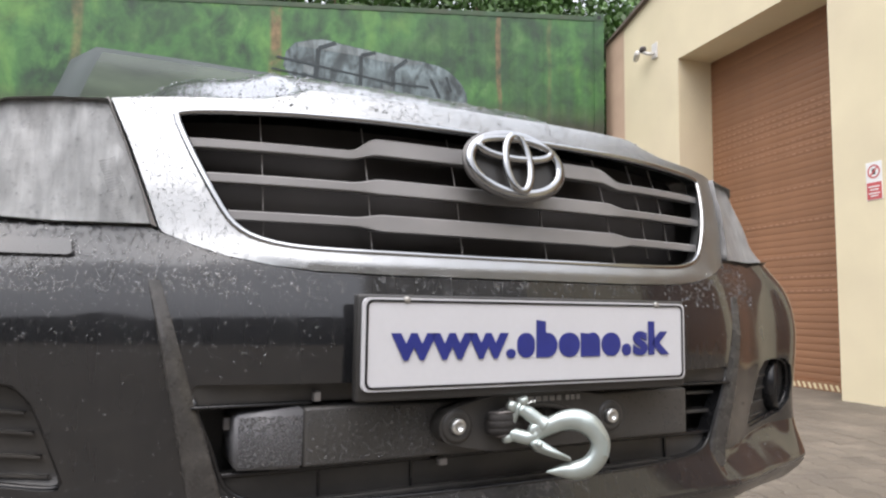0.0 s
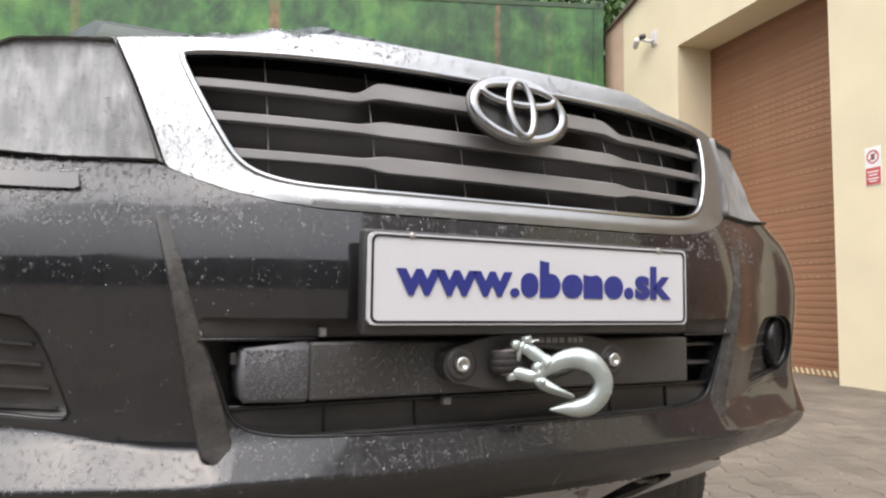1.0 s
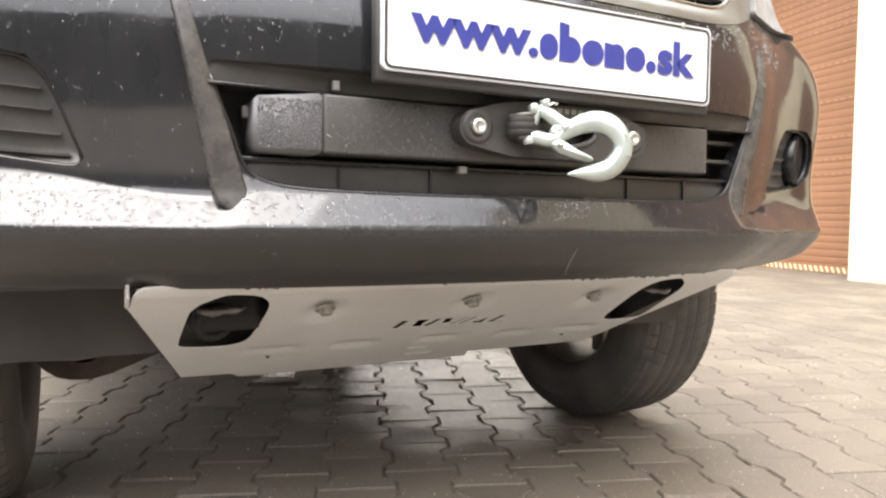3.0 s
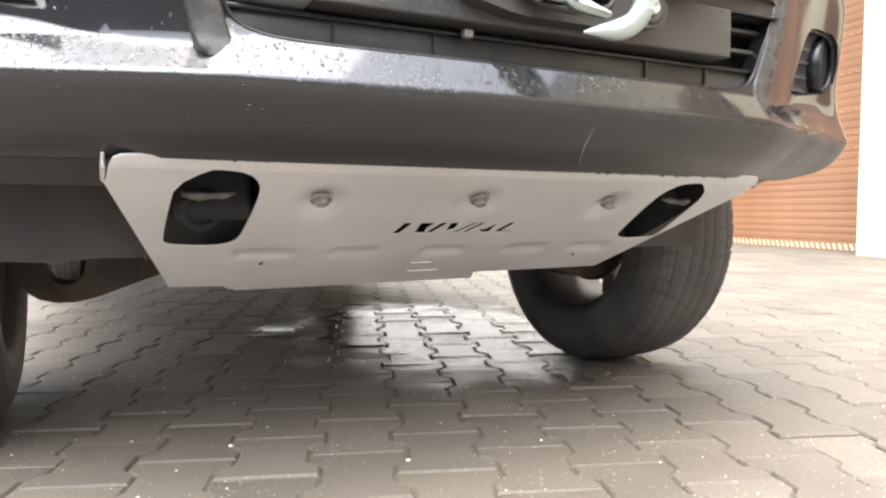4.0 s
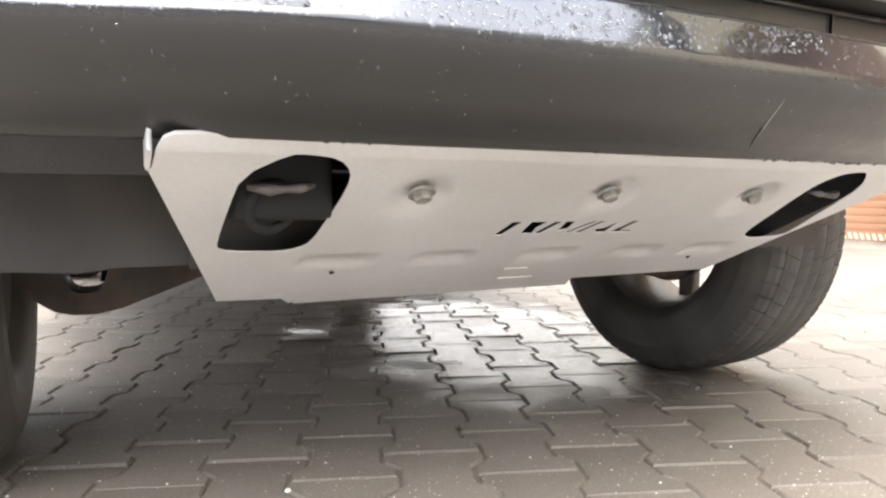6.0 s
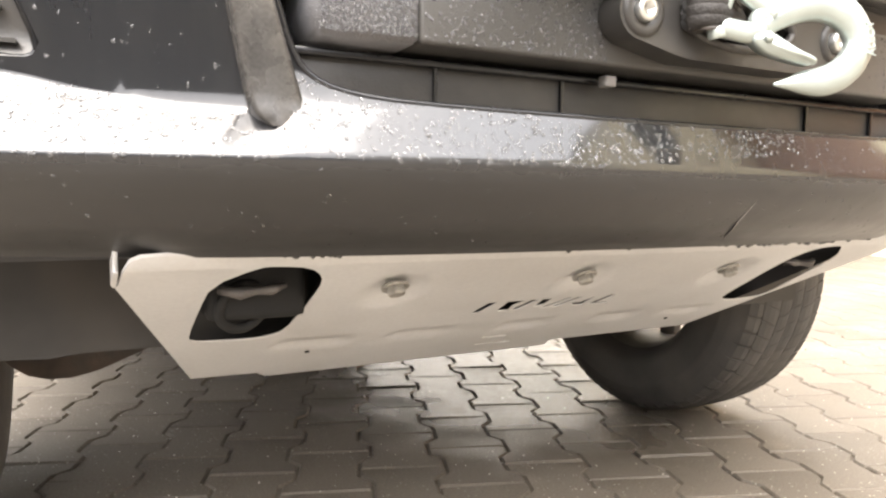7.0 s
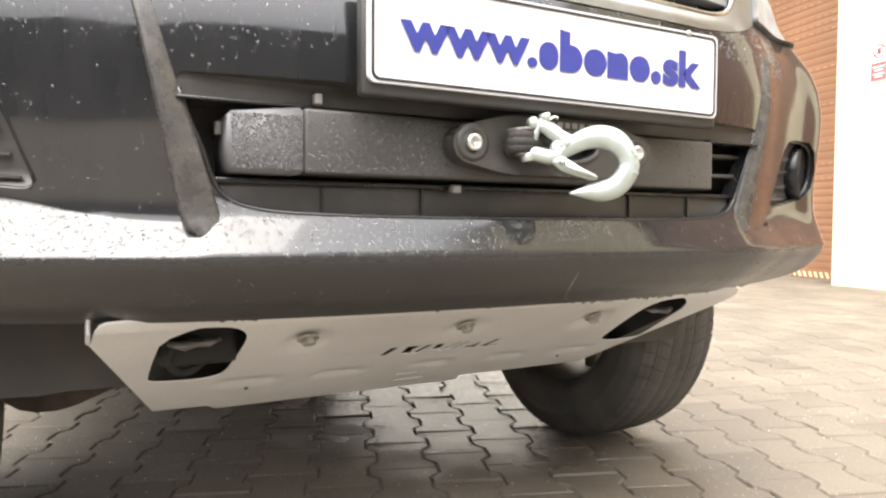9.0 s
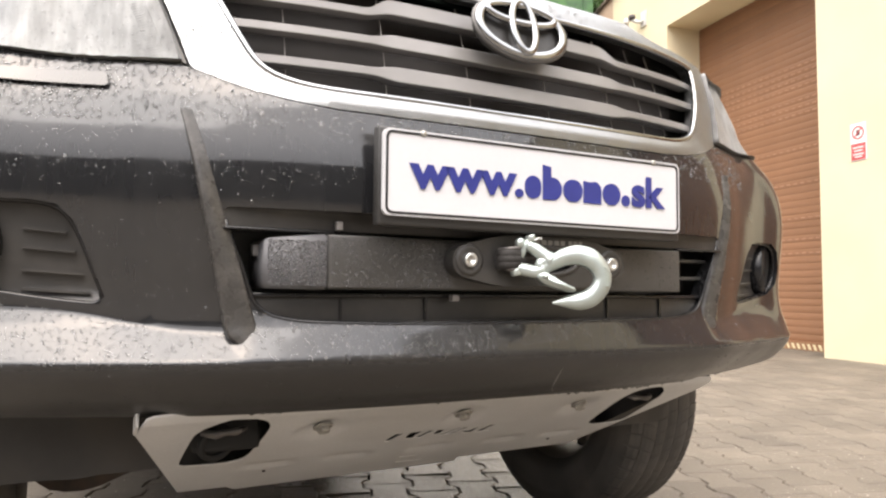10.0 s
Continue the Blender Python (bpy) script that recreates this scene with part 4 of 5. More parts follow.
part("blade_lip", box(-.425, .432, .090, .110, .634, .640, .0015), GLOSSY_PLASTIC, intake)
part("blade_lip", box(-.445, -.30, .074, .085, .7195, .7235, .0015), GLOSSY_PLASTIC, intake)
part("blade_lip", box(.335, .447, .074, .085, .7195, .7235, .0015), GLOSSY_PLASTIC, intake)
part("intake_floor", box(-.40, .41, .084, .13, .594, .600, .001), DUSTY, intake)
for x in (-.285, -.155, .19, .31):
    part("rib", box(x, x + .003, .094, .10, .600, .634), GLOSSY_PLASTIC, intake, smooth=False)
for x, z in ((.335, .70), (.335, .668)):
    part("side_slat", box(x, .44, .10, .13, z, z + .006, .001), DUSTY, intake)
winch = part("winch_housing", box(-.314, .326, .060, .16, .645, .718, .004, segments=2), WINCH, truck, "satin black winch housing spotted with drops")
cheek = bmesh.new()
loop_c = [(-.394, .646, .070), (-.394, .710, .070), (-.3145, .7185, .0605), (-.3145, .6445, .0605)]
cf = [cheek.verts.new((x, y, z)) for x, z, y in loop_c]
cb = [cheek.verts.new((x, .16, z)) for x, z, y in loop_c]
cheek.faces.new(cf)
for i in range(4):
    cheek.faces.new((cf[i], cf[(i + 1) % 4], cb[(i + 1) % 4], cb[i]))
bmesh.ops.recalc_face_normals(cheek, faces=cheek.faces)
bmesh.ops.bevel(cheek, geom=cheek.edges[:], offset=.003, segments=3, affect="EDGES")
part("end_cap", cheek, MISTED, winch, "grey-black end cap misted with fine rain, sky sheen in its colour")
fl = []
for a in np.linspace(-70, 70, 9):
    fl.append((.146 + .024 * math.cos(radians(a)), .687 + .024 * math.sin(radians(a))))
fl += [(.108, .722), (.08, .7255), (.04, .726), (-.02, .726), (-.055, .7255), (-.080, .7215)]
for a in np.linspace(110, 250, 9):
    fl.append((-.119 + .024 * math.cos(radians(a)), .687 + .024 * math.sin(radians(a))))
fl += [(-.080, .6545), (-.06, .652), (.085, .652), (.108, .6545)]
eye_loop = [(.004 + .070 * math.cos(a), .689 + .020 * math.sin(a)) for a in np.linspace(0, 2 * math.pi, 28, endpoint=False)]
fairlead = part("fairlead", panel(fl, lambda u, v: 0.030, [eye_loop], .01, .028), ALLOY_BLACK, winch, "black alloy fairlead plate")
part("fairlead_core", box(-.055, .08, .052, .062, .668, .71), INK, fairlead, smooth=False)
rim_eye = tube([(.004 + .071 * math.cos(a), .031, .689 + .0215 * math.sin(a)) for a in np.linspace(0, 2 * math.pi, 33)], .0045, 8, caps=False)
part("fairlead_rim", rim_eye, ALLOY_BLACK, fairlead)
for x in (-.117, .140):
    part("washer_dish", moved(lathe([(.0105, .001), (.017, -.003), (.022, -.001), (.023, .004)], 28, axis="y"), pose(x, .029, .688)), ALLOY_BLACK, fairlead)
    part("bolt", moved(lathe([(0, -.002), (.0045, -.002), (.005, -.006), (.0095, -.006), (.0105, -.004), (.0105, .004)], 24, axis="y"), pose(x, .028, .688)), BOLT, fairlead, "bright hex socket bolt")
for x, y, z, w, h in ((-.398, .110, .696, .008, .015), (-.116, .072, .634, .012, .010), (-.296, .068, .730, .009, .012), (.352, .102, .695, .006, .012)):
    part("clip", box(x - w / 2, x + w / 2, y - .002, y + .01, z - h / 2, z + h / 2, .0015), GASKET, intake, "small dull metal clip nut")
# stamp on the fairlead's upper edge: short pale bars
x = -.038
for i, w in enumerate((.008, .008, .007, .009, .009, .008, .009, .008)):
    part("stamp_bar", box(x, x + w, .0283, .0297, .7145, .7215), SATIN, winch, smooth=False)
    x += w + .0032
for i in range(3):
    part("stamp_bar", box(x + .004 + .0095 * i, x + .011 + .0095 * i, .0283, .0297, .7145, .7215), SATIN, winch, smooth=False)

# rope and hook
hook = thing("winch_hook", "bright zinc-plated winch hook with spring latch on black rope", "hook")
for dz, r in ((.0070, .0092), (0.0, .0100), (-.0070, .0092)):
    part("rope_strand", tube(spline([(.035, .060, .690 + dz), (-.01, .030, .6915 + dz), (-.052, .010, .6905 + dz), (-.070, .020, .6895 + dz), (-.045, .036, .690 + dz), (.02, .062, .690 + dz)], 30), r, 10), ROPE, hook, "frayed black rope eye")
for dz in (.0165, -.0165):
    part("thimble_flange", tube(spline([(-.005, .020, .6905 + dz), (-.030, .006, .691 + dz), (-.058, .006, .6905 + dz * .92), (-.074, .020, .690 + dz * .8)], 20), .0026, 8), SHACKLE, hook, "worn edge of the rope thimble")
bow = spline([(-.0235, -.004, .6722), (-.0130, -.0095, .6795), (-.0021, -.0150, .6872), (.0123, -.0221, .6945), (.0290, -.0305, .6970), (.0450, -.0385, .6911), (.0561, -.0440, .6774), (.0598, -.0459, .6636), (.0552, -.0436, .6484), (.0451, -.0386, .6367), (.0316, -.0318, .6310), (.0179, -.0249, .6302), (.0063, -.0191, .6292), (-.0050, -.0133, .6282)], 70)
br = [float(np.interp(i / 69, [0, .08, .16, .23, .31, .38, .46, .54, .62, .70, .77, .85, .92, 1], [.0085, .0095, .0115, .0130, .0146, .0152, .0140, .0138, .0140, .0136, .0128, .0100, .0058, .0012])) for i in range(70)]
part("hook_bow", tube(bow, br, 20, squash=0.82), ZINC, hook, "bright zinc-plated hook bow")
part("clevis_arm", tube(spline([(-.0065, -.0135, .6890), (-.0150, -.0090, .6955), (-.0260, -.0030, .7045), (-.0365, .0022, .7115)], 14), [.0120, .0115, .0108, .0102] + [.0096] * 6 + [.0090] * 4, 14, squash=.8), ZINC, hook)
part("clevis_arm", tube(spline([(-.0165, -.0085, .6755), (-.0270, -.0035, .6725), (-.0375, .0027, .6748), (-.0500, .0085, .6775)], 14), [.0115, .0108, .0102, .0098] + [.0094] * 6 + [.0092] * 4, 14, squash=.8), ZINC, hook)
part("clevis_web", tube(spline([(-.0105, -.0115, .6880), (-.0195, -.0070, .6830), (-.0165, -.0085, .6760)], 12), [.0100] * 12, 12, squash=.75), ZINC, hook)
part("clevis_pin", tube([(-.0325, .0005, .7215), (-.0400, .0040, .7100), (-.0520, .0095, .6715)], .0046, 12), ZINC, hook)
for p, r in (((-.0325, .0005, .7205), .0072), ((-.0518, .0095, .6722), .0080)):
    part("pin_head", moved(lathe([(0, -.005), (r - .001, -.005), (r, -.0035), (r, .0035), (r - .001, .005), (0, .005)], 18, axis="z"), pose(*p, 0, -16, 0)), ZINC, hook)
part("lug", moved(lathe([(0, -.005), (.0066, -.005), (.0074, 0), (.0066, .005), (0, .005)], 16, axis="y"), pose(-.0465, .0060, .7135)), ZINC, hook)
part("cotter", tube(spline([(-.0300, -.006, .7170), (-.0245, -.008, .7205), (-.0190, -.006, .7190), (-.0175, -.004, .7215)], 12), .0013, 6), BOLT, hook)
latch = bmesh.new()
lp = [(-.0290, .6680), (-.0185, .6722), (-.0120, .6680), (.0040, .6572), (.0180, .6500), (.0192, .6478), (.0182, .6438), (.0130, .6445), (-.0060, .6500), (-.0185, .6548), (-.0260, .6620)]
lf = [[latch.verts.new((x, y - .5 * x, z)) for x, z in lp] for y in (-.0285, -.0130)]
latch.faces.new(lf[0])
latch.faces.new(lf[1][::-1])
for i in range(len(lp)):
    j = (i + 1) % len(lp)
    latch.faces.new((lf[0][i], lf[0][j], lf[1][j], lf[1][i]))
bmesh.ops.recalc_face_normals(latch, faces=latch.faces)
bmesh.ops.bevel(latch, geom=latch.edges[:], offset=.0012, segments=2, affect="EDGES")
part("latch", latch, ZINC, hook, "sprung safety latch")
part("latch_rivet", moved(lathe([(0, -.004), (.0036, -.003), (.0048, .001), (0, .002)], 18, axis="y"), pose(-.0200, -.0190, .6660, 0, 0, -26)), ZINC, hook)
word = bpy.data.curves.new("stamp", "FONT")
word.body, word.size, word.extrude, word.align_x, word.align_y = "ALLOY", .0098, .0007, "CENTER", "CENTER"
stamp = new("stamp", word)
stamp.parent = hook
stamp.matrix_local = Matrix.Translation((.0588, -.0578, .6660)) @ pose(0, 0, 0, 0, 0, -26) @ pose(0, 0, 0, 90, 0, 0) @ pose(0, 0, 0, 0, 0, 97)
word.materials.append(ZINC)

# plate and its holder
part("plate_holder", box(-.267, .267, .006, .024, .728, .859, .004), PLASTIC, truck, "black plastic plate holder")
advert = thing("front_plate", "white plate with blue lettering bars and thin black border", "plate")


def rounded(x0, x1, z0, z1, r, n=6):
    out = []
    for cx, cz, a0 in ((x1 - r, z1 - r, 0), (x0 + r, z1 - r, 90), (x0 + r, z0 + r, 180), (x1 - r, z0 + r, 270)):
        out += [(cx + r * math.cos(radians(a0 + 90 * i / n)), cz + r * math.sin(radians(a0 + 90 * i / n))) for i in range(n + 1)]
    return out


part("board", panel(rounded(-.262, .262, .741, .855, .009), lambda u, v: 0.0, step=.03, back=.006), PLATE_WHITE, advert, smooth=False)
inner, outer = rounded(-.2555, .2555, .7465, .8495, .007), rounded(-.2585, .2585, .7435, .8525, .009)
part("border_line", panel(outer, lambda u, v: -0.0012, [inner], .03, .001), INK, advert, "thin black border line", smooth=False)
# blue lettering: its plain words as letters, the name between them as bars
for text, x0, wide, tall in (("www.", -.226, .180, .0335), ("sk", .158, .071, .050)):
    word = bpy.data.curves.new("lettering", "FONT")
    word.body, word.size, word.extrude, word.offset = text, .062, .0004, .0024
    word.materials.append(PLATE_BLUE)
    ob = new("lettering", word)
    bpy.context.view_layer.update()
    lo, hi = Vector(ob.bound_box[0]), Vector(ob.bound_box[6])
    ob.parent = advert
    ob.matrix_local = Matrix.Translation((x0, -.0016, .778)) @ pose(0, 0, 0, 90, 0, 0) @ Matrix.Diagonal((wide / (hi.x - lo.x), tall / (hi.y - lo.y), 1, 1)) @ Matrix.Translation((-lo.x, -lo.y, 0))
base = .778


def blob(x0, x1, z1, r):
    return rounded(x0, x1, base, z1, r, 8)


marks = [blob(-.043, -.015, .8115, .0138), [(-.012, base), (.006, base), *[(.006 + .0165 * math.cos(radians(a)), base + .0168 + .0168 * math.sin(radians(a))) for a in range(-80, 91, 17)], (.003, .8115), (.003, .827), (-.012, .829)],
         blob(.025, .061, .8115, .0165), [(.063, base), (.097, base), *[(.084 + .013 * math.cos(radians(a)), .799 + .0128 * math.sin(radians(a))) for a in range(0, 91, 15)], (.076, .810), (.063, .8115)], blob(.100, .135, .8115, .0165), blob(.1375, .1545, .7955, .0084)]
for mark in marks:
    part("letter_bar", panel(mark, lambda u, v: -0.0015, step=.02, back=.0015), PLATE_BLUE, advert, smooth=False)
for x in (-.205, .205):
    part("plate_screw", moved(lathe([(0, -.002), (.004, -.0015), (.0045, .001)], 14, axis="y"), pose(x, -.001, .8525)), RUST, advert)

# chrome grille surround
surround_half = [(0, 1.155), (.20, 1.154), (.275, 1.153), (.295, 1.150), (.32, 1.137), (.36, 1.126), (.42, 1.1205), (.48, 1.118), (.548, 1.115), (.524, 1.051), (.501, .982), (.487, .938), (.482, .931), (.45, .917), (.411, .904), (.358, .8935), (.303, .888), (.2, .8855), (0, .8855)]
mouth_half = [(0, 1.115), (.15, 1.114), (.30, 1.111), (.42, 1.104), (.468, 1.099), (.474, 1.092), (.458, 1.044), (.435, .993), (.414, .954), (.400, .938), (.380, .926), (.345, .917), (.30, .9135), (.2, .912), (0, .9115)]
chrome_low = curve_through([0, .2, .303, .358, .411, .45, .482], [.8855, .8855, .888, .8935, .904, .917, .931])
def chrome_face(u, v):
    """Depth of the grille surround, with a soft bulge along its lower strip."""
    return nose(u, v) - 0.0015 - .005 * math.sin(math.pi * min(max((v - chrome_low(abs(u))) / .027, 0), 1)) * ease((.42 - abs(u)) / .12)


grille = part("grille_surround", panel(mirrored(surround_half), chrome_face, [mirrored(mouth_half)], .008, .03), CHROME, truck, "wide chrome grille surround wet with rain")
faired(grille, chrome_face, .003)
# a rounded inner bead
loop = smooth_loop(mirrored([(u * 0.994, v - .002 if v > 1.05 else v + .002) for u, v in mouth_half]), 1)
loop = resample(loop, .012)
bead = tube([(u, nose(u, v) + .001, v) for u, v in [*loop, loop[0]]], .005, 8, caps=False)
part("grille_bead", bead, BADGE_CHROME, grille)
part("grille_back", panel(mirrored([(u * 1.02, v) for u, v in mouth_half]), lambda u, v: nose(u, v) + .075, step=.03, back=.005), HOLLOW, grille, "black hollow behind the grille bars")
for z_end, z_mid0, z_mid1, half in ((1.056, 1.060, 1.086, .463), (1.008, 1.000, 1.023, .441), (.958, .946, .971, .416)):
    rows = []
    for u in np.linspace(-half, half, 120):
        k = ease((.245 - abs(u)) / .045)
        lo, hi = (z_end - .0065) * (1 - k) + z_mid0 * k, (z_end + .0070) * (1 - k) + z_mid1 * k
        d = nose(u, (lo + hi) / 2)
        rows.append([(u, d + .040, lo + .003), (u, d + .0125, lo + .0004), (u, d + .0115, lo + .0016), (u, d + .0125 + .003 * k, hi - .0022), (u, d + .0150 + .003 * k, hi - .0002), (u, d + .042, hi)])
    bm = bmesh.new()
    rv = [[bm.verts.new(p) for p in r] for r in rows]
    for a, b in zip(rv, rv[1:]):
        for j in range(5):
            bm.faces.new((a[j], b[j], b[j + 1], a[j + 1]))
    bmesh.ops.recalc_face_normals(bm, faces=bm.faces)
    part("grille_bar", bm, SATIN, grille, "satin grey horizontal grille bar", sharp=.35)
for x in (-.36, -.215, -.075, .075, .215, .30, .36):
    lo = .916 if abs(x) < .3 else .935
    fin = bmesh.new()
    zz = np.linspace(lo, 1.108, 8)
    fa = [fin.verts.new((x, nose(x, z) + .036, z)) for z in zz]
    fb = [fin.verts.new((x + .0016, nose(x, z) + .036, z)) for z in zz]
    fc = [fin.verts.new((x + .0015, nose(x, z) + .040, z)) for z in zz]
    for i in range(7):
        fin.faces.new((fa[i], fb[i], fb[i + 1], fa[i + 1]))
        fin.faces.new((fa[i], fc[i], fc[i + 1], fa[i + 1]))
    part("grille_rib", fin, GASKET, grille, smooth=False)

# badge: plain ovals
badge_at = pose(0, .070, 1.0595, -14, 0, 0)


def oval(rx, rz, r, flat, n=64, cx=0.0, cz=0.0, y=0.0):
    return tube([(cx + rx * math.cos(a), y, cz + rz * math.sin(a)) for a in np.linspace(0, 2 * math.pi, n + 1)], r, 10, squash=flat, caps=False)


badge = part("badge", moved(oval(.0868, .0553, .0036, 1.0, y=.004), badge_at), BADGE_RIM, grille, "oval badge of interlaced chrome rings")
part("badge_back", moved(panel([(.082 * math.cos(a), .052 * math.sin(a)) for a in np.linspace(0, 2 * math.pi, 48, endpoint=False)], lambda u, v: .008, step=.02, back=.010), badge_at), PLASTIC, badge)
part("badge_ring", moved(oval(.0785, .0480, .0078, .55), badge_at), BADGE_CHROME, badge)
part("badge_ring", moved(oval(.063, .0165, .0066, .8, cz=.0235, y=-.002), badge_at), BADGE_CHROME, badge)
part("badge_ring", moved(oval(.021, .0455, .0066, .8, y=-.004), badge_at), BADGE_CHROME, badge)

# headlamps
for s in (1, -1):
    shell = [(s * u, v) for u, v in ((.553, 1.112), (.531, 1.051), (.509, .985), (.497, .941), (.60, .943), (.70, .9495), (.78, .952), (.781, .985), (.768, 1.025), (.745, 1.065), (.712, 1.096), (.675, 1.111), (.62, 1.116))]
    lamp = part("headlamp", panel(shell, lambda u, v: nose(u, v) + .001, step=.012, back=.012), STREAKED, truck, "clear rain-streaked headlamp")
    lamp.visible_shadow = False
    seal = [(s * (.64 + (abs(u) - .64) * 1.035), 1.03 + (v - 1.03) * 1.06) for u, v in shell]
    part("lamp_seal", panel(seal, lambda u, v: nose(u, v) + .009, step=.014, back=.02, holes=[[(.64 * s + (u - .64 * s) * .97, 1.03 + (v - 1.03) * .955) for u, v in shell]]), GASKET, lamp, "grey seal round the lamp")
    gasket = [(s * u, v) for u, v in ((.552, 1.119), (.527, 1.049), (.504, .981), (.489, .938), (.496, .942), (.511, .984), (.533, 1.050), (.557, 1.114))]
    part("gasket", panel(gasket, lambda u, v: nose(u, v) + .003, step=.012, back=.02), GASKET, lamp)
    back = part("lamp_bowl", panel([(u * 0.998, v) for u, v in shell], lambda u, v: nose(u, v) + .040 + .0015 * math.sin(u * 260), step=.012, back=-.05), HOUSING, lamp, "pale grey inner housing")
    for i in range(22):
        # fine moulded ribs in the inner lower corner
        v = .953 + .0036 * i
        u = .5135 + (v - .95) * .335
        part("moulded_rib", tube([(s * (u + w), nose(u + w, v - w * .35) + .0014, v - w * .35) for w in (0.0, .009, .018)], .0007, 5), STREAKED, lamp)
    part("indicator", moved(lathe([(0, -.006), (.014, .0), (.016, .012), (0, .014)], 20, axis="y"), pose(s * .745, nose(.745, 1.0) + .03, 1.0)), AMBER, lamp)

# body: lofted sections from the bonnet's edge to the tail


hood_front = curve_through([0, .20, .275, .295, .32, .36, .42, .48, .548, .62, .675, .712, .745, .768, .781, .80, .9], [1.155, 1.154, 1.153, 1.150, 1.137, 1.126, 1.1205, 1.118, 1.115, 1.117, 1.112, 1.097, 1.066, 1.026, .986, .957, .95])


def bonnet(x, y):
    """Height of the bonnet; y counts from its front edge."""
    a = abs(x)
    z = hood_front(a) + .085 * (y / 1.05) - .02 * (y / 1.05) ** 2
    z += .118 * ease(y / .42) * (1 - .85 * ease((a - .40) / .24)) * (1 - .55 * ease((y - .4) / .6))
    z -= .05 * ease((a - .62) / .18) * ease(y / .5) * ease((hood_front(a) - .95) / .1)
    return z


def front_edge(x):
    a = abs(x)
    return nose(x, hood_front(a)) + .001


bm = bmesh.new()
xs = np.concatenate([np.linspace(-.80, -.36, 16), np.linspace(-.34, .34, 28), np.linspace(.36, .80, 16)])
grid = []
for f in np.concatenate([[0, .004, .012, .03], np.linspace(.06, 1, 24)]):
    row = []
    for x in xs:
        y0 = front_edge(x)
        y = y0 + f * (1.18 - y0)
        row.append(bm.verts.new((x, y, bonnet(x, y - y0) - .006 * (1 - ease((y - y0) / .03)))))
    grid.append(row)
for a, b in zip(grid, grid[1:]):
    for i in range(len(xs) - 1):
        bm.faces.new((a[i], a[i + 1], b[i + 1], b[i]))
bmesh.ops.recalc_face_normals(bm, faces=bm.faces)
part("bonnet", bm, PAINT, truck, "black bonnet with a raised middle, beaded with rain")

WHEEL_Y, AXLE_Z = .87, .370
REAR_Y = 3.72


def side_loop():
    """The body's side with its two wheel arches."""
    out = [(.36, .50)]
    for yc in (WHEEL_Y, REAR_Y):
        out += [(yc + .43 * math.cos(a), AXLE_Z + .05 + .43 * math.sin(a)) for a in np.linspace(math.pi * .96, math.pi * .04, 17)]
        if yc == WHEEL_Y:
            out += [(1.45, .40), (3.1, .40)]
    out += [(4.55, .52), (4.60, .62), (4.60, 1.12), (2.75, 1.14), (1.15, 1.10), (.45, 1.06), (.30, .98), (.30, .60)]
    return out


for s in (1, -1):
    def flank(y, z, s=s):
        b = .815 + .075 * ease((1.08 - z) / .25) - .02 * ease((.7 - z) / .3)
        return s * (b - .06 * ease((.75 - y) / .6))
    part("body_side", panel(side_loop(), flank, step=.05, back=-s * .03, place=lambda u, v, d: (d, u, v)), PAINT, truck)
    bm = bmesh.new()
    la = [[bm.verts.new((s * x, yc + .425 * math.cos(a), AXLE_Z + .05 + .425 * math.sin(a))) for a in np.linspace(math.pi * (.96 if s > 0 else 1.06), -.1, 21)] for x, yc in ((.46, WHEEL_Y), (.81, WHEEL_Y))]
    for i in range(20):
        bm.faces.new((la[0][i], la[0][i + 1], la[1][i + 1], la[1][i]))
    part("arch_liner", bm, UNDERSIDE, truck, "dirty black wheel arch liner")
    if s < 0:
        part("splash_guard", panel([(s * .50, .345), (s * .60, .334), (s * .78, .345), (s * .80, .53), (s * .50, .53)], lambda u, v: .44 + .15 * (.5 - v), step=.06, back=.02), GUARD, truck, "grey splashed plastic guard")
    # rear arch liner
    bm = bmesh.new()
    la = [[bm.verts.new((s * x, REAR_Y + .425 * math.cos(a), AXLE_Z + .05 + .425 * math.sin(a))) for a in np.linspace(math.pi, 0, 17)] for x in (.5, .83)]
    for i in range(16):
        bm.faces.new((la[0][i], la[0][i + 1], la[1][i + 1], la[1][i]))
    part("arch_liner", bm, UNDERSIDE, truck)

# cabin and load bed
cab = bmesh.new()
sections = [(1.16, 1.20, .79, 1.16), (1.32, 1.345, .79, 1.16), (1.50, 1.485, .785, 1.16), (1.68, 1.62, .78, 1.16), (1.86, 1.735, .775, 1.16), (1.96, 1.788, .775, 1.16), (2.06, 1.812, .77, 1.16), (2.22, 1.825, .765, 1.16), (2.6, 1.82, .75, 1.16), (2.72, 1.78, .74, 1.16), (2.80, 1.16, .70, 1.14)]
rings = []
for y, top, hw, low in sections:
    ring = []
    for x, f in ((-1.0, 0), (-.97, .5), (-.90, .9), (-.80, 1), (-.4, 1.012), (0, 1.016), (.4, 1.012), (.80, 1), (.90, .9), (.97, .5), (1.0, 0)):
        wide = hw + (.80 - hw) * (1 - min(f, 1))
        ring.append(cab.verts.new((x * wide, y, low + (top - low) * f)))
    rings.append(ring)
for a, b in zip(rings, rings[1:]):
    for i in range(10):
        cab.faces.new((a[i], a[i + 1], b[i + 1], b[i]))
cab.faces.new(rings[0][::-1])
cab.faces.new(rings[-1])
bmesh.ops.recalc_face_normals(cab, faces=cab.faces)
cabin = part("cabin", cab, ROOF_PAINT, truck, "black cabin roof and pillars")
glass = bmesh.new()
tops = [(y, z) for y, z, *_ in sections[:6]]
panes = []
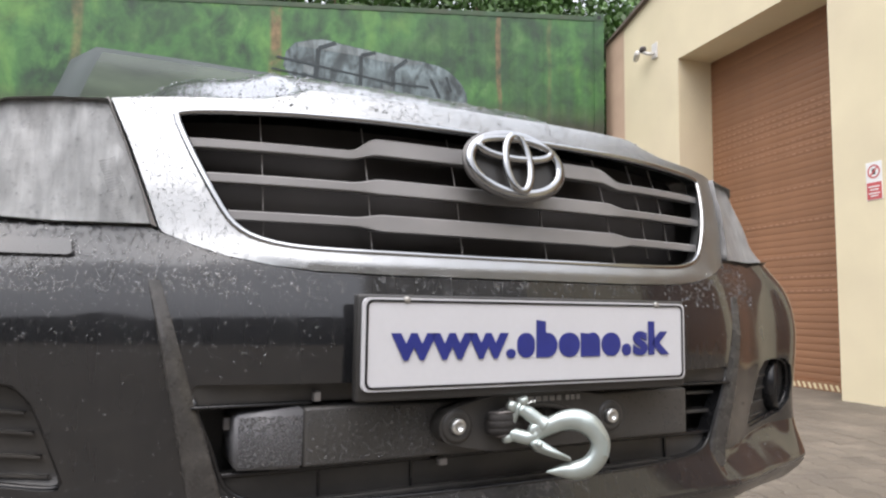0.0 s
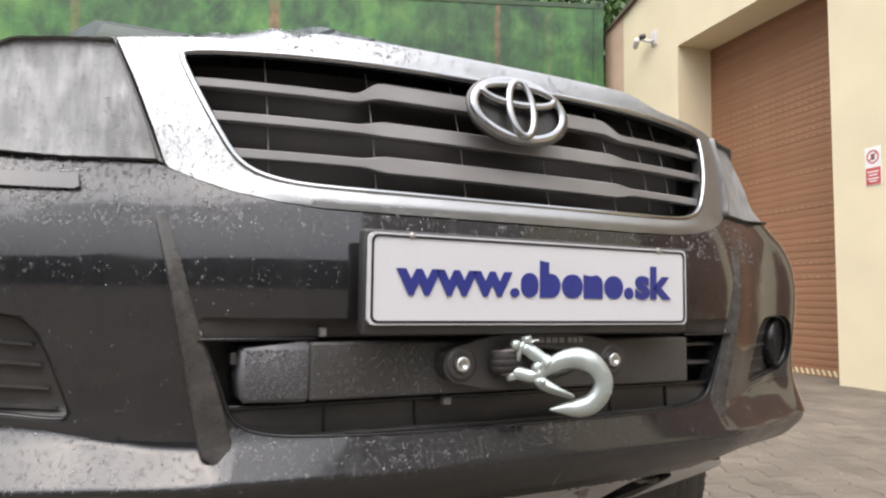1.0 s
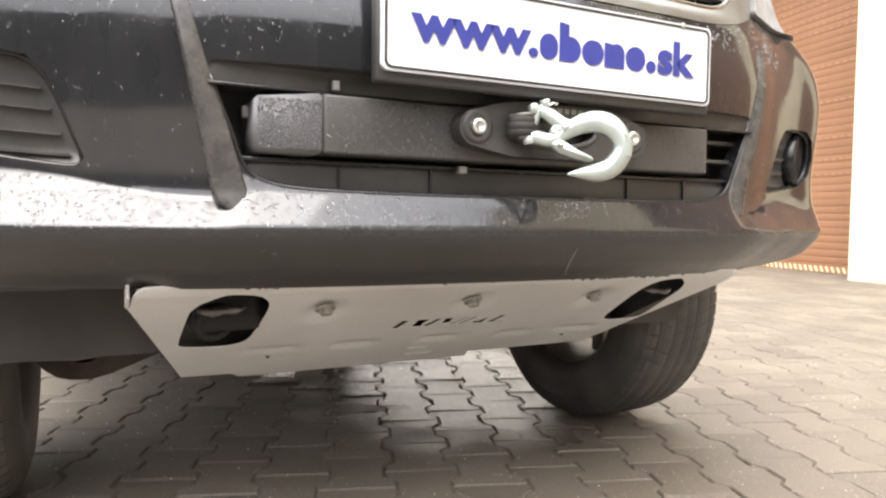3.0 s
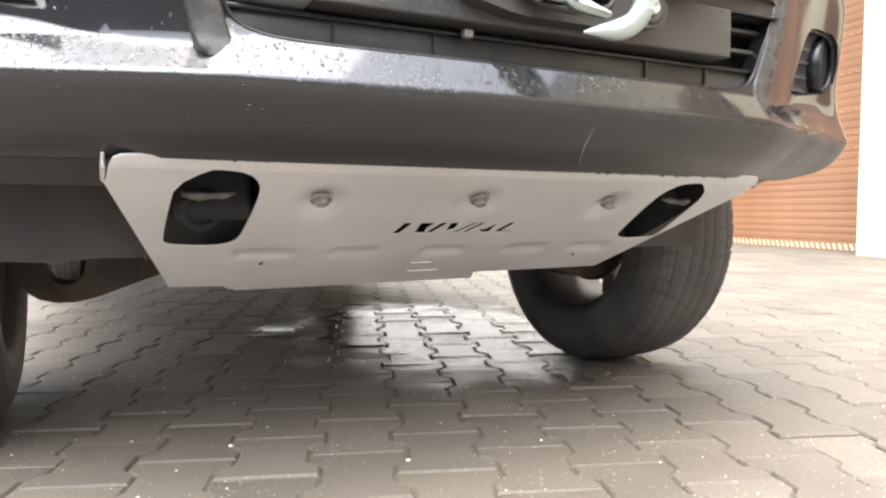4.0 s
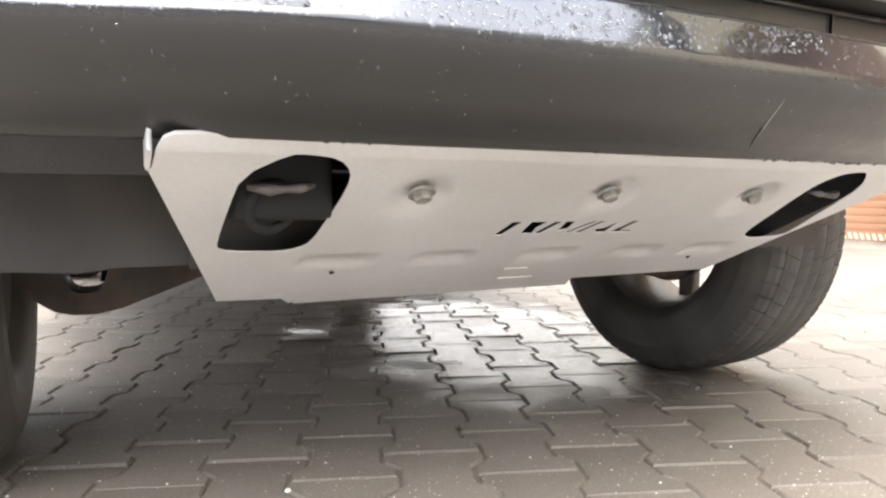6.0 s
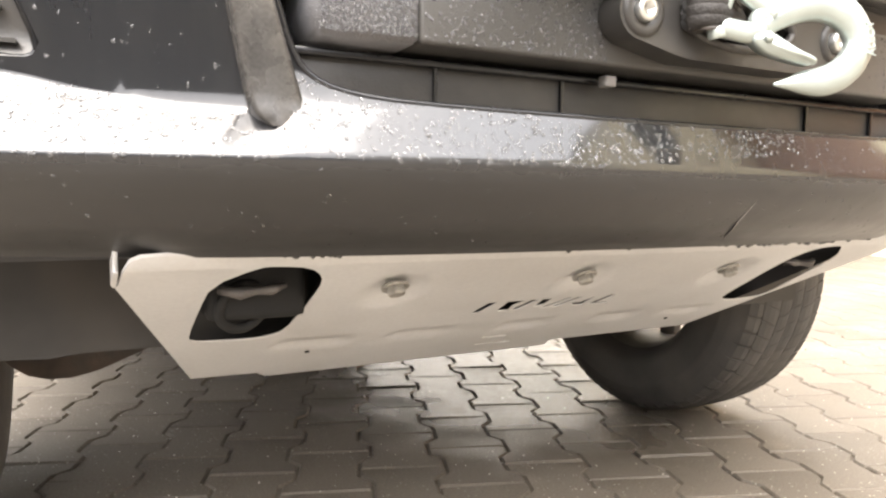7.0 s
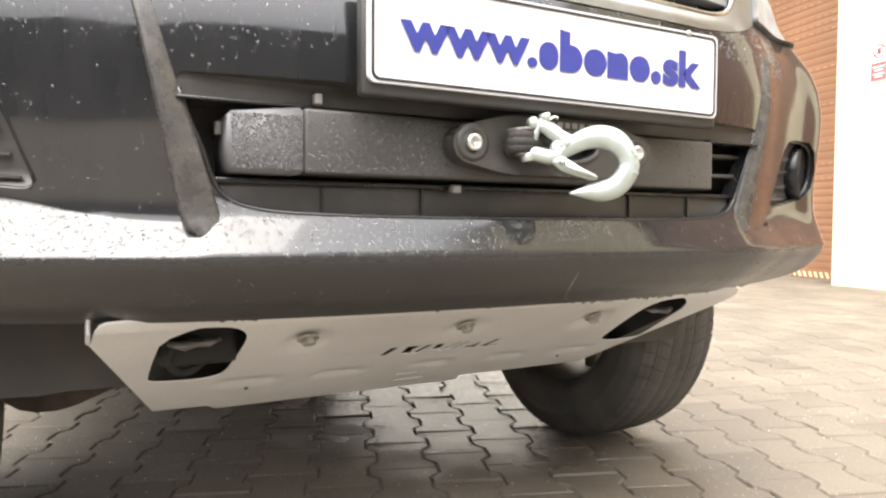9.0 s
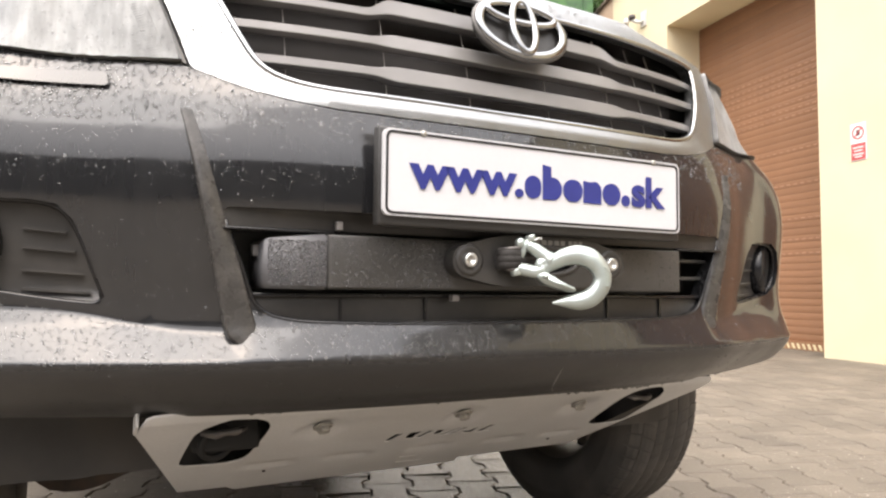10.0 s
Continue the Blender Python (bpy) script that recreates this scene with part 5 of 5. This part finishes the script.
for f in np.linspace(0, 1, 14):
    y = 1.225 + .60 * f
    z, wide = float(np.interp(y, *zip(*tops))), .665 - .07 * f
    panes.append([glass.verts.new((x * wide, y - .012, z + (z - 1.16) * .016 * (1 - x * x) + .010)) for x in np.linspace(-1, 1, 17)])
for a, b in zip(panes, panes[1:]):
    for i in range(16):
        glass.faces.new((a[i], a[i + 1], b[i + 1], b[i]))
bmesh.ops.recalc_face_normals(glass, faces=glass.faces)
part("windscreen", glass, WINDOW, cabin, "dark windscreen")
for s in (1, -1):
    for y0, y1 in ((1.62, 2.08), (2.14, 2.66)):
        q = bmesh.new()
        t0 = 1.66 if y0 < 2 else 1.70
        v = [q.verts.new(p) for p in ((s * .775, y0, 1.20), (s * .775, y1, 1.20), (s * .648, y1 - .02, 1.66), (s * .64, y0 + .14 if y0 < 2 else y0, t0 - .08 if y0 < 2 else t0))]
        q.faces.new(v)
        part("side_window", q, WINDOW, cabin)
bed = bmesh.new()
box(-.80, .80, 2.84, 4.58, .55, .60, bm=bed)
box(-.80, .80, 4.54, 4.60, .56, 1.13, bm=bed)
box(-.80, .80, 2.84, 2.88, .56, 1.13, bm=bed)
part("load_bed", bed, PAINT, truck, smooth=False)
part("roof_skin", box(-.70, .70, 1.2, 2.8, 1.10, 1.14), UNDERSIDE, cabin, smooth=False)

# underneath: chassis rails, engine tray, axle parts
under = part("chassis", box(-.44, -.34, .45, 4.5, .40, .52, .01), UNDERSIDE, truck, "dirty dark chassis rail")
part("chassis_rail", box(.34, .44, .45, 4.5, .40, .52, .01), UNDERSIDE, under)
part("floor_pan", box(-.78, .78, 1.32, 4.5, .50, .56), UNDERSIDE, under, smooth=False)
part("engine_tray", box(-.40, .40, .50, 1.30, .36, .46, .02), UNDERSIDE, under)
part("inner_wing", box(-.50, -.44, .30, 1.35, .42, 1.05), UNDERSIDE, under, smooth=False)
part("inner_wing", box(.44, .50, .30, 1.35, .42, 1.05), UNDERSIDE, under, smooth=False)
part("radiator_support", box(-.60, .60, .24, .30, .50, 1.08), UNDERSIDE, under, smooth=False)
for s in (1, -1):
    arm = [(.70, .30), (.677, .266), (.639, .241), (.573, .242), (.485, .272), (.40, .30), (.38, .37), (.50, .372), (.566, .340), (.574, .300), (.582, .276), (.622, .274), (.634, .300), (.640, .338), (.70, .352)]
    part("control_arm", panel(smooth_loop([(s * u, v) for u, v in arm], 1), lambda u, v: .74 + .25 * abs(abs(u) - .58), step=.02, back=.10), CAST, under, "rusty cast lower suspension arm")
    part("tie_rod", tube([(s * .30, .70, .36), (s * .66, .72, .345)], .016, 8), UNDERSIDE, under)
    part("damper", tube([(s * .55, .84, .28), (s * .50, .86, .75)], .038, 10), UNDERSIDE, under)
    part("drive_shaft", tube([(s * .25, .88, .37), (s * .68, .86, .365)], .026, 10), UNDERSIDE, under)
part("rear_axle", tube([(-.66, REAR_Y, .362), (-.14, REAR_Y, .362), (0, REAR_Y, .362), (.14, REAR_Y, .362), (.66, REAR_Y, .362)], [.04, .04, .09, .04, .04], 14), UNDERSIDE, under)


def wheel(parent, s, x_mid, y, steer=0.0, h=.128):
    """A road tyre with worn tread blocks, shoulder lugs and moulded sidewall rings on a grey rim; s is its outer side."""
    side = [(.215, .72), (.224, .80), (.232, .88), (.246, .945), (.250, .952), (.254, .962), (.262, .985), (.276, .998), (.290, 1.0), (.304, .992), (.307, .998), (.311, .986), (.324, .960), (.338, .915), (.349, .855), (.3565, .78), (.3615, .68), (.3640, .5), (.3655, .25)]
    crown = curve_through([0, .25, .5, .68, .78, .855, .915, .96], [.3715, .3710, .3690, .3660, .3610, .3530, .3415, .327])
    w = part("tyre", lathe([(r, -h * k) for r, k in side] + [(.366, 0)] + [(r, h * k) for r, k in side[::-1]], 96, axis="x"), RUBBER, parent, "dusty black road tyre", m=pose(x_mid, y, AXLE_Z, 0, 0, steer))
    verts, faces = [], []

    def lug(x0, x1, a0, a1, lean):
        """A tread block that follows the crown between two places across and two angles."""
        k, nx = len(verts), 4
        for i in range(nx):
            x = x0 + (x1 - x0) * i / (nx - 1)
            top = crown(abs(x))
            inset = .0012 if 0 < i < nx - 1 else .0045
            tilt = lean * (x - x0)
            for r, a in ((top - .012, a0), (top - inset * .6, a0), (top, a0 + .006), (top, a1 - .006), (top - inset * .6, a1), (top - .012, a1)):
                r -= .0025 if inset > .002 and r >= top - .0001 else 0
                verts.append((x * h, r * math.sin(a + tilt), r * math.cos(a + tilt)))
        for i in range(nx - 1):
            for j in range(5):
                p, q = k + i * 6 + j, k + (i + 1) * 6 + j
                faces.append((p, p + 1, q + 1, q))
        faces.append(tuple(k + j for j in range(6)))
        faces.append(tuple(k + (nx - 1) * 6 + j for j in range(5, -1, -1)))
    count = 66
    for i in range(count):
        a, d = 2 * math.pi * i / count, 2 * math.pi / count
        for sg in (1, -1):
            lug(sg * .60, sg * .945, a + d * .04, a + d * (.86 if i % 2 else .93), sg * .05)
            lug(sg * .255, sg * .588, a + d * .42, a + d * 1.385, sg * .12)
        lug(-.243, -.003, a, a + d * .97, .10)
        lug(.003, .243, a + d * .5, a + d * 1.47, .10)
    me = bpy.data.meshes.new("tread")
    me.from_pydata(verts, [], faces)
    me.materials.append(RUBBER)
    tread = new("tread", me)
    tread.parent = w
    part("rim", lathe([(.216, -s * h * .72), (.205, -s * h * .6), (.19, 0), (.20, s * h * .3), (.205, s * h * .62), (.216, s * h * .72)], 48, axis="x"), RIM_STEEL, w, "grey alloy rim")
    for i in range(6):
        part("spoke", moved(box(s * .02, s * .05, -.024, .024, .04, .20, .008), pose(0, 0, 0, 60 * i)), RIM_STEEL, w)
    part("hub", lathe([(0, s * .06), (.05, s * .055), (.065, s * .02), (.065, -s * .06), (.0, -s * .07)], 24, axis="x"), RIM_STEEL, w)
    part("brake_disc", lathe([(.05, -s * .05), (.15, -s * .05), (.15, -s * .03), (.05, -s * .03)], 40, axis="x", closed=True), UNDERSIDE, w)
    return w


wheel(truck, 1, .742, WHEEL_Y, 1.5, .138)
wheel(truck, -1, -.828, WHEEL_Y, 1.5)
for s in (1, -1):
    wheel(truck, s, s * .770, REAR_Y)


# skid plate: a bent aluminium sheet with two holes, dimples and cut slots
def slope(y):
    return .464 - .58 * (y - .178) if y > .178 else .464 + 1.25 * (.178 - y)


skid_out = [(0, .152), (-.3, .160), (-.495, .1690), (-.511, .1697), (-.519, .1725), (-.523, .178), (-.5248, .186), (-.5275, .205), (-.5305, .2085), (-.444, .478), (-.360, .482), (-.345, .500), (.112, .492), (.106, .468), (.392, .462), (.531, .205), (.531, .180), (.529, .173), (.524, .1700), (.495, .1690), (.3, .160)]
hole_r = smooth_loop([(.352, .336), (.346, .287), (.341, .232), (.345, .205), (.362, .186), (.392, .181), (.410, .182), (.447, .215), (.452, .265), (.456, .335), (.452, .349), (.425, .354), (.385, .356), (.365, .350)], 1)
hole_l = [(-u - .004, v) for u, v in hole_r]
hole_r = [(u - .004, v) for u, v in hole_r]
dimples = [(-.258, .247), (-.006, .244), (.250, .247)]
presses = [(-.362, -.263), (-.209, -.122), (-.045, .045), (.122, .209), (.263, .362)]


def plate_z(u, v):
    z = slope(v)
    for du, dv in dimples:
        r = math.hypot(u - du, v - dv)
        z += .012 * (1 - ease((r - .014) / .028))
    for u0, u1 in presses:
        z += .013 * ease((u - u0) / .012) * ease((u1 - u) / .012) * ease((v - .375) / .01) * ease((.40 - v) / .02)
    return z


# cut slots: slanting strips and wedges, as (along, down) in small units
cuts = (((25, 0), (65, 0), (30, 65), (-5, 65)), ((113, 0), (187, 0), (158, 34), (165, 61), (113, 61), (110, 38)), ((220, 0), (255, 0), (205, 61), (172, 61)), ((273, 0), (315, 0), (315, 38), (277, 51)),
        ((403, 0), (427, 0), (343, 61), (315, 61)), ((445, 0), (470, 0), (400, 61), (370, 61)), ((537, 3), (530, 61), (485, 61), (460, 43), (500, 38)), ((613, 0), (643, 0), (600, 51), (663, 51), (663, 61), (557, 61)))
slots = [[(-.117 + a * .000331, .299 + d * .00047) for a, d in cut] for cut in cuts]
slots += [[(-.045, .423), (-.004, .423), (-.004, .4265), (-.045, .4265)], [(-.040, .452), (.021, .452), (.021, .456), (-.040, .456)]]
skid = part("skid_plate", panel(skid_out, plate_z, [hole_r, hole_l, *slots], .011, .003, [[(-.52, .1785), (.52, .1785)]], place=lambda u, v, d: (u, v, d), hole_back=.0012), ALUMINIUM, truck, "matt aluminium skid plate with slanted cut slots")
part("side_flange", panel([(-.5276, .183), (-.5315, .182), (-.5335, .203), (-.5315, .210), (-.5292, .206), (-.5280, .194)], lambda u, v: slope(v), step=.008, back=.02, place=lambda u, v, d: (u, v, d)), ALUMINIUM, skid, "folded flange at the plate's corner")
# a dark sheet added behind the second hole to close the view through
web = bmesh.new()
web.faces.new([web.verts.new(p) for p in ((.492, .200, .462), (.424, .405, .344), (.424, .405, .53), (.492, .200, .53))])
bmesh.ops.solidify(web, geom=web.faces[:], thickness=.004)
part("hole_web", web, GUARD, skid, "dark sheet added behind the hole to close the view", smooth=False)
# bracket and eye carry the hole's shade in their near-black colour
part("tow_bracket", box(-.45, -.35, .26, .40, .40, .52, .01), HOLE_SHADE, skid)
part("tow_eye", moved(lathe([(.025 + .0055 * math.cos(a), .0055 * math.sin(a)) for a in np.linspace(0, 2 * math.pi, 12, endpoint=False)], 28, axis="y", closed=True), pose(-.414, .268, .414, 20, 0, 18)), HOLE_SHADE, skid, "worn steel tow eye behind the hole, shade in its colour")
for s in (1, -1):
    part("hole_backing", box(-.48 if s < 0 else .31, -.31 if s < 0 else .62, .405, .425, .340, .52), UNDERSIDE, skid, smooth=False)
    part("tow_bar", tube([(s * .375, .250, .436), (s * .39, .243, .433), (s * .405, .246, .432), (s * .42, .241, .431), (s * .44, .250, .434)], [.003, .0055, .004, .0065, .004], 8), SHACKLE, skid, "worn steel shackle bar")
part("end_bracket", box(.530, .575, .215, .240, .458, .482, .004), UNDERSIDE, skid, "dirty bracket at the plate's end")
# a sheet added behind the slots, black in place of shade
part("undertray", panel([(-.33, .19), (.33, .19), (.33, .47), (-.33, .47)], lambda u, v: slope(v) + .03, step=.06, back=.004, place=lambda u, v, d: (u, v, d)), HOLE_SHADE, skid, "black sheet added behind the slots as shade")
for du, dv in dimples:
    at = Matrix.Translation((du, dv - .003, slope(dv) + .006)) @ pose(0, 0, 0, -30, 0, 0)
    part("washer", moved(lathe([(.006, .0), (.0155, .0), (.0155, -.0025), (.006, -.0025)], 24, axis="z", closed=True), at), RUST, skid)
    part("bolt", moved(lathe([(0, -.011), (.0085, -.011), (.0105, -.009), (.0105, -.002), (0, -.002)], 6, axis="z"), at), RUST, skid, "weathered hex bolt", smooth=False)
for u, v in ((-.312, .404), (.294, .404), (-.345, .49)):
    part("bolt_hole", moved(lathe([(0, -.0005), (.0032, -.0005), (.0032, .001), (0, .001)], 14, axis="z"), Matrix.Translation((u, v, slope(v) - .0045)) @ pose(0, 0, 0, -30, 0, 0)), INK, skid)

# ---- rain drops ----
def bead(verts, faces, p, n, down, r, tall, stretch):
    """A low water bead on a surface with the normal n, drawn out along down."""
    side = down.cross(n).normalized()
    k = len(verts)
    verts.append(p + n * r * tall)
    for ring, (rr, hh) in enumerate(((.55, .82), (.9, .42), (1.0, 0.0))):
        for i in range(8):
            a = math.pi * i / 4
            verts.append(p + n * (r * tall * hh - (.0002 if ring == 2 else 0)) + rr * r * (side * math.cos(a) + down * stretch * math.sin(a)))
    for i in range(8):
        j = (i + 1) % 8
        faces.append((k, k + 1 + i, k + 1 + j))
        for ring in (0, 1):
            a, b = k + 1 + ring * 8, k + 9 + ring * 8
            faces.append((a + i, b + i, b + j, a + j))


def scatter(name, label, surf, tests, seed, water=DROP, long=1.35):
    """Beads over depth = surf(x, z): (count, x range, z range, radii, where) in tests."""
    rnd = random.Random(seed)
    verts, faces = [], []
    for count, (x0, x1), (z0, z1), (r0, r1), keep in tests:
        for _ in range(count):
            x, z = rnd.uniform(x0, x1), rnd.uniform(z0, z1)
            if not keep(x, z) or noise.noise(Vector((x * 14, z * 14, seed))) < rnd.uniform(-.9, .35):
                continue
            e = .002
            n = Vector(((surf(x + e, z) - surf(x - e, z)) / (2 * e), -1.0, (surf(x, z + e) - surf(x, z - e)) / (2 * e))).normalized()
            down = (Vector((0, 0, -1)) - n * n.dot(Vector((0, 0, -1)))).normalized()
            r = r0 + (r1 - r0) * rnd.random() ** 2.2
            bead(verts, faces, Vector((x, surf(x, z), z)), n, down, r, rnd.uniform(.38, .62), rnd.uniform(1.0, long))
    me = bpy.data.meshes.new(name)
    me.from_pydata(verts, [], faces)
    for p in me.polygons:
        p.use_smooth = True
    me.materials.append(water)
    return tagged(new(name, me), label, "water drops", kind="stuff")


mouth, hole_i = mirrored(mouth_half), mirrored(intake_half)
lamp_left = [(-abs(u), v) for u, v in shell]
skin = mirrored(bumper_half)
clear_of = lambda x, z: not inside(hole_i, x, z) and not inside(fog_left, x, z) and not inside(fog_loop, x, z)
scatter("rain_drops", "clear rain drops beading on the black bumper", nose, (
    (3200, (-.80, -.40), (.855, .942), (.0006, .0028), lambda x, z: inside(skin, x, z)),
    (2600, (-.42, .60), (.85, .935), (.0007, .0027), lambda x, z: inside(skin, x, z) and (abs(x) > .28 or z > .862)),
    (900, (-.80, -.28), (.78, .86), (.0005, .0017), lambda x, z: True),
    (1300, (-.80, .56), (.62, .84), (.0004, .0018), lambda x, z: clear_of(x, z) and abs(x) > .275),
    (6800, (-.84, .14), (.552, .624), (.0005, .0021), lambda x, z: clear_of(x, z) and z < ledge_top(abs(x)) + .002 and x < .12 - .25 * max(0, .575 - z) / .02),
    (420, (.10, .70), (.556, .618), (.0005, .0016), lambda x, z: clear_of(x, z) and z < ledge_top(abs(x))),
    (260, (-.82, .60), (.485, .545), (.0007, .0019), lambda x, z: True)), 5)
scatter("rain_runs", "rain drops running down the black bumper", nose, (
    (80, (-.82, -.46), (.60, .86), (.0005, .0011), lambda x, z: clear_of(x, z)),
    (60, (-.80, .50), (.48, .545), (.0005, .0010), lambda x, z: True)), 15, DROP, 3.2)
scatter("rain_drops", "clear rain drops on the chrome grille surround", lambda x, z: nose(x, z) - .0016, (
    (2300, (-.53, .53), (1.114, 1.152), (.0008, .0026), lambda x, z: inside(mirrored(surround_half), x, z) and not inside(mouth, x, z)),
    (1500, (-.53, -.38), (.90, 1.116), (.0005, .0018), lambda x, z: inside(mirrored(surround_half), x, z) and not inside(mouth, x, z)),
    (2200, (-.46, .44), (.886, .911), (.0006, .0018), lambda x, z: not inside(mouth, x, z) and inside(mirrored(surround_half), x, z))), 6)
scatter("rain_drops", "fine rain drops on the black winch housing", lambda x, z: .0598, (
    (860, (-.312, -.13), (.648, .714), (.0008, .0019), lambda x, z: True), (130, (.17, .315), (.650, .714), (.0008, .0017), lambda x, z: True)), 7, MIST, 1.08)
scatter("rain_drops", "fine mist beads on the winch end cap", lambda x, z: .0603 + .0095 * (-.3145 - x) / .0795, (
    (2600, (-.391, -.316), (.649, .709), (.0006, .0012), lambda x, z: True),), 8, MIST, 1.3)
scatter("rain_drops", "rain drops on the headlamp cover", lambda x, z: nose(x, z) + .001, (
    (1300, (-.74, -.50), (.95, 1.112), (.0005, .0020), lambda x, z: inside(lamp_left, x, z)),), 9)
# the bonnet's front, wet all over
verts, faces = [], []
rnd = random.Random(10)
for _ in range(5200):
    x, f = rnd.uniform(-.72, .70), rnd.random() ** 1.7 * .42
    if noise.noise(Vector((x * 12, f * 12, 3))) < rnd.uniform(-.8, .3):
        continue
    e = .003
    n = Vector(((bonnet(x - e, f) - bonnet(x + e, f)) / (2 * e), (bonnet(x, f) - bonnet(x, f + e)) / e, 1.0)).normalized()
    bead(verts, faces, Vector((x, front_edge(x) + f, bonnet(x, f) - .006 * (1 - ease(f / .03)))), n, (Vector((0, -1, 0)) + n * n.y).normalized(), .0009 + .0026 * rnd.random() ** 2, rnd.uniform(.4, .62), rnd.uniform(1.0, 1.3))
me = bpy.data.meshes.new("rain_drops")
me.from_pydata(verts, [], faces)
for p in me.polygons:
    p.use_smooth = True
me.materials.append(DROP)
tagged(new("rain_drops", me), "rain drops standing on the black bonnet", "water drops", kind="stuff")
# drops that hang along the lower edge of the bumper
verts, faces = [], []
rnd = random.Random(11)
for i in range(64):
    x = rnd.choice((-.37, -.11, .0, .12, .22)) + rnd.uniform(-.03, .03) if i < 16 else rnd.uniform(.15, .62)
    z = under_edge(x)
    bead(verts, faces, Vector((x, nose(x, z) + .004, z + .001)), Vector((0, 0, -1)), Vector((0, 1, 0)), rnd.uniform(.0018, .0044), rnd.uniform(.8, 1.3), 1.0)
me = bpy.data.meshes.new("hanging_drops")
me.from_pydata(verts, [], faces)
me.materials.append(DROP)
tagged(new("hanging_drops", me), "water drops hanging from the bumper's lower edge", "water drops", kind="stuff")

# white grit and a few pale stones on the paving
verts, faces = [], []
rnd = random.Random(12)
for i in range(2600):
    x, y = rnd.uniform(-1.2, 2.6), rnd.uniform(-.2, 2.2)
    r = .0005 + .0017 * rnd.random() ** 2.6
    bead(verts, faces, Vector((x, y, .0005)), Vector((0, 0, 1)), Vector((rnd.uniform(-1, 1), rnd.uniform(-1, 1), 0)).normalized(), r, rnd.uniform(.6, 1.0), rnd.uniform(.8, 1.4))
bead(verts, faces, Vector((-.345, .525, .0005)), Vector((0, 0, 1)), Vector((0, 1, 0)), .0052, .8, 1.1)
bead(verts, faces, Vector((-.09, .33, .0005)), Vector((0, 0, 1)), Vector((1, 0, 0)), .0036, .8, 1.2)
me = bpy.data.meshes.new("grit")
me.from_pydata(verts, [], faces)
me.materials.append(PEBBLE)
tagged(new("grit", me), "pale grit scattered on the damp paving blocks", "grit", kind="stuff")


# ---- paving blocks: waisted interlocking concrete ----
def half_width(w):
    """How far a block's side stands out at w (0 at its end, 1 at the other)."""
    s = abs(w - .5) * 2
    return PITCH_U / 2 + WAIST * (2 * ease((s - .36) / .28) - 1) - .0022


def block_mesh():
    ws = (.008, .12, .18, .32, .36, .64, .68, .82, .88, .992)
    ring = [(-half_width(w), (w - .5) * PITCH_V) for w in ws] + [(half_width(w), (w - .5) * PITCH_V) for w in ws[::-1]]
    return ring


def add_block(verts, faces, u, w, ring, dz, sx, sy):
    """One block with a chamfered edge, its top near the ground's level."""
    k = len(verts)
    n = len(ring)
    for shrink, z in ((1.0, -.012), (1.0, -.004), (.955, 0.0)):
        for a, b in ring:
            if shrink < 1:
                a, b = a - math.copysign(.0035, a), b - math.copysign(.0035, b) if abs(b) > .08 else b
            p = U_DIR * (u + a) + V_DIR * (w + b)
            verts.append((p.x, p.y, z + dz + sx * a + sy * b))
    for i in range(n):
        j = (i + 1) % n
        for r in (0, 1):
            faces.append((k + r * n + i, k + r * n + j, k + (r + 1) * n + j, k + (r + 1) * n + i))
    faces.append(tuple(k + 2 * n + i for i in range(n)))


ring = block_mesh()
near_mesh = bpy.data.meshes.new("paving_block")
verts, faces = [], []
add_block(verts, faces, 0, 0, ring, 0, 0, 0)
near_mesh.from_pydata(verts, [], faces)
near_mesh.materials.append(PAVING)
rnd = random.Random(13)
verts, faces, near = [], [], 0
for i in range(-95, 75):
    for j in range(-85, 75):
        u = U_0 + (i + .5) * PITCH_U
        w = V_0 + (j + .5 + (.5 if i % 2 else 0)) * PITCH_V
        p = U_DIR * u + V_DIR * w
        if not (-8.6 < p.x < 7.4 and -5.6 < p.y < 9.5) or (p - Vector((6.05, 3.55, 0))).dot(wall_in) > .62:
            continue
        dz, sx, sy = rnd.gauss(0, .0009), rnd.gauss(0, .006), rnd.gauss(0, .006)
        if -.75 < p.x < 1.45 and .15 < p.y < 3.2 and near < 300:
            near += 1
            o = new("paving_block", near_mesh)
            o.parent = ground
            o.location, o.rotation_euler = (p.x, p.y, dz), (sy, -sx, 0)
        else:
            add_block(verts, faces, u, w, ring, dz, sx, sy)
me = bpy.data.meshes.new("paving_blocks")
me.from_pydata(verts, [], faces)
me.materials.append(PAVING)
rest = new("paving_blocks", me)
rest.parent = ground
tagged(rest, "damp grey-brown interlocking concrete paving blocks", kind="stuff")
outside = bmesh.new()
for x0, x1, y0, y1 in ((-400, -8.4, -400, 400), (7.2, 400, -400, 400), (-8.4, 7.2, -400, -5.4), (-8.4, 7.2, 9.3, 400)):
    q = [outside.verts.new((x, y, -.006)) for x, y in ((x0, y0), (x1, y0), (x1, y1), (x0, y1))]
    outside.faces.new(q)
structure(part("pavement", outside, PAVING, smooth=False), "damp concrete yard surface beyond the paving blocks", "pavement")
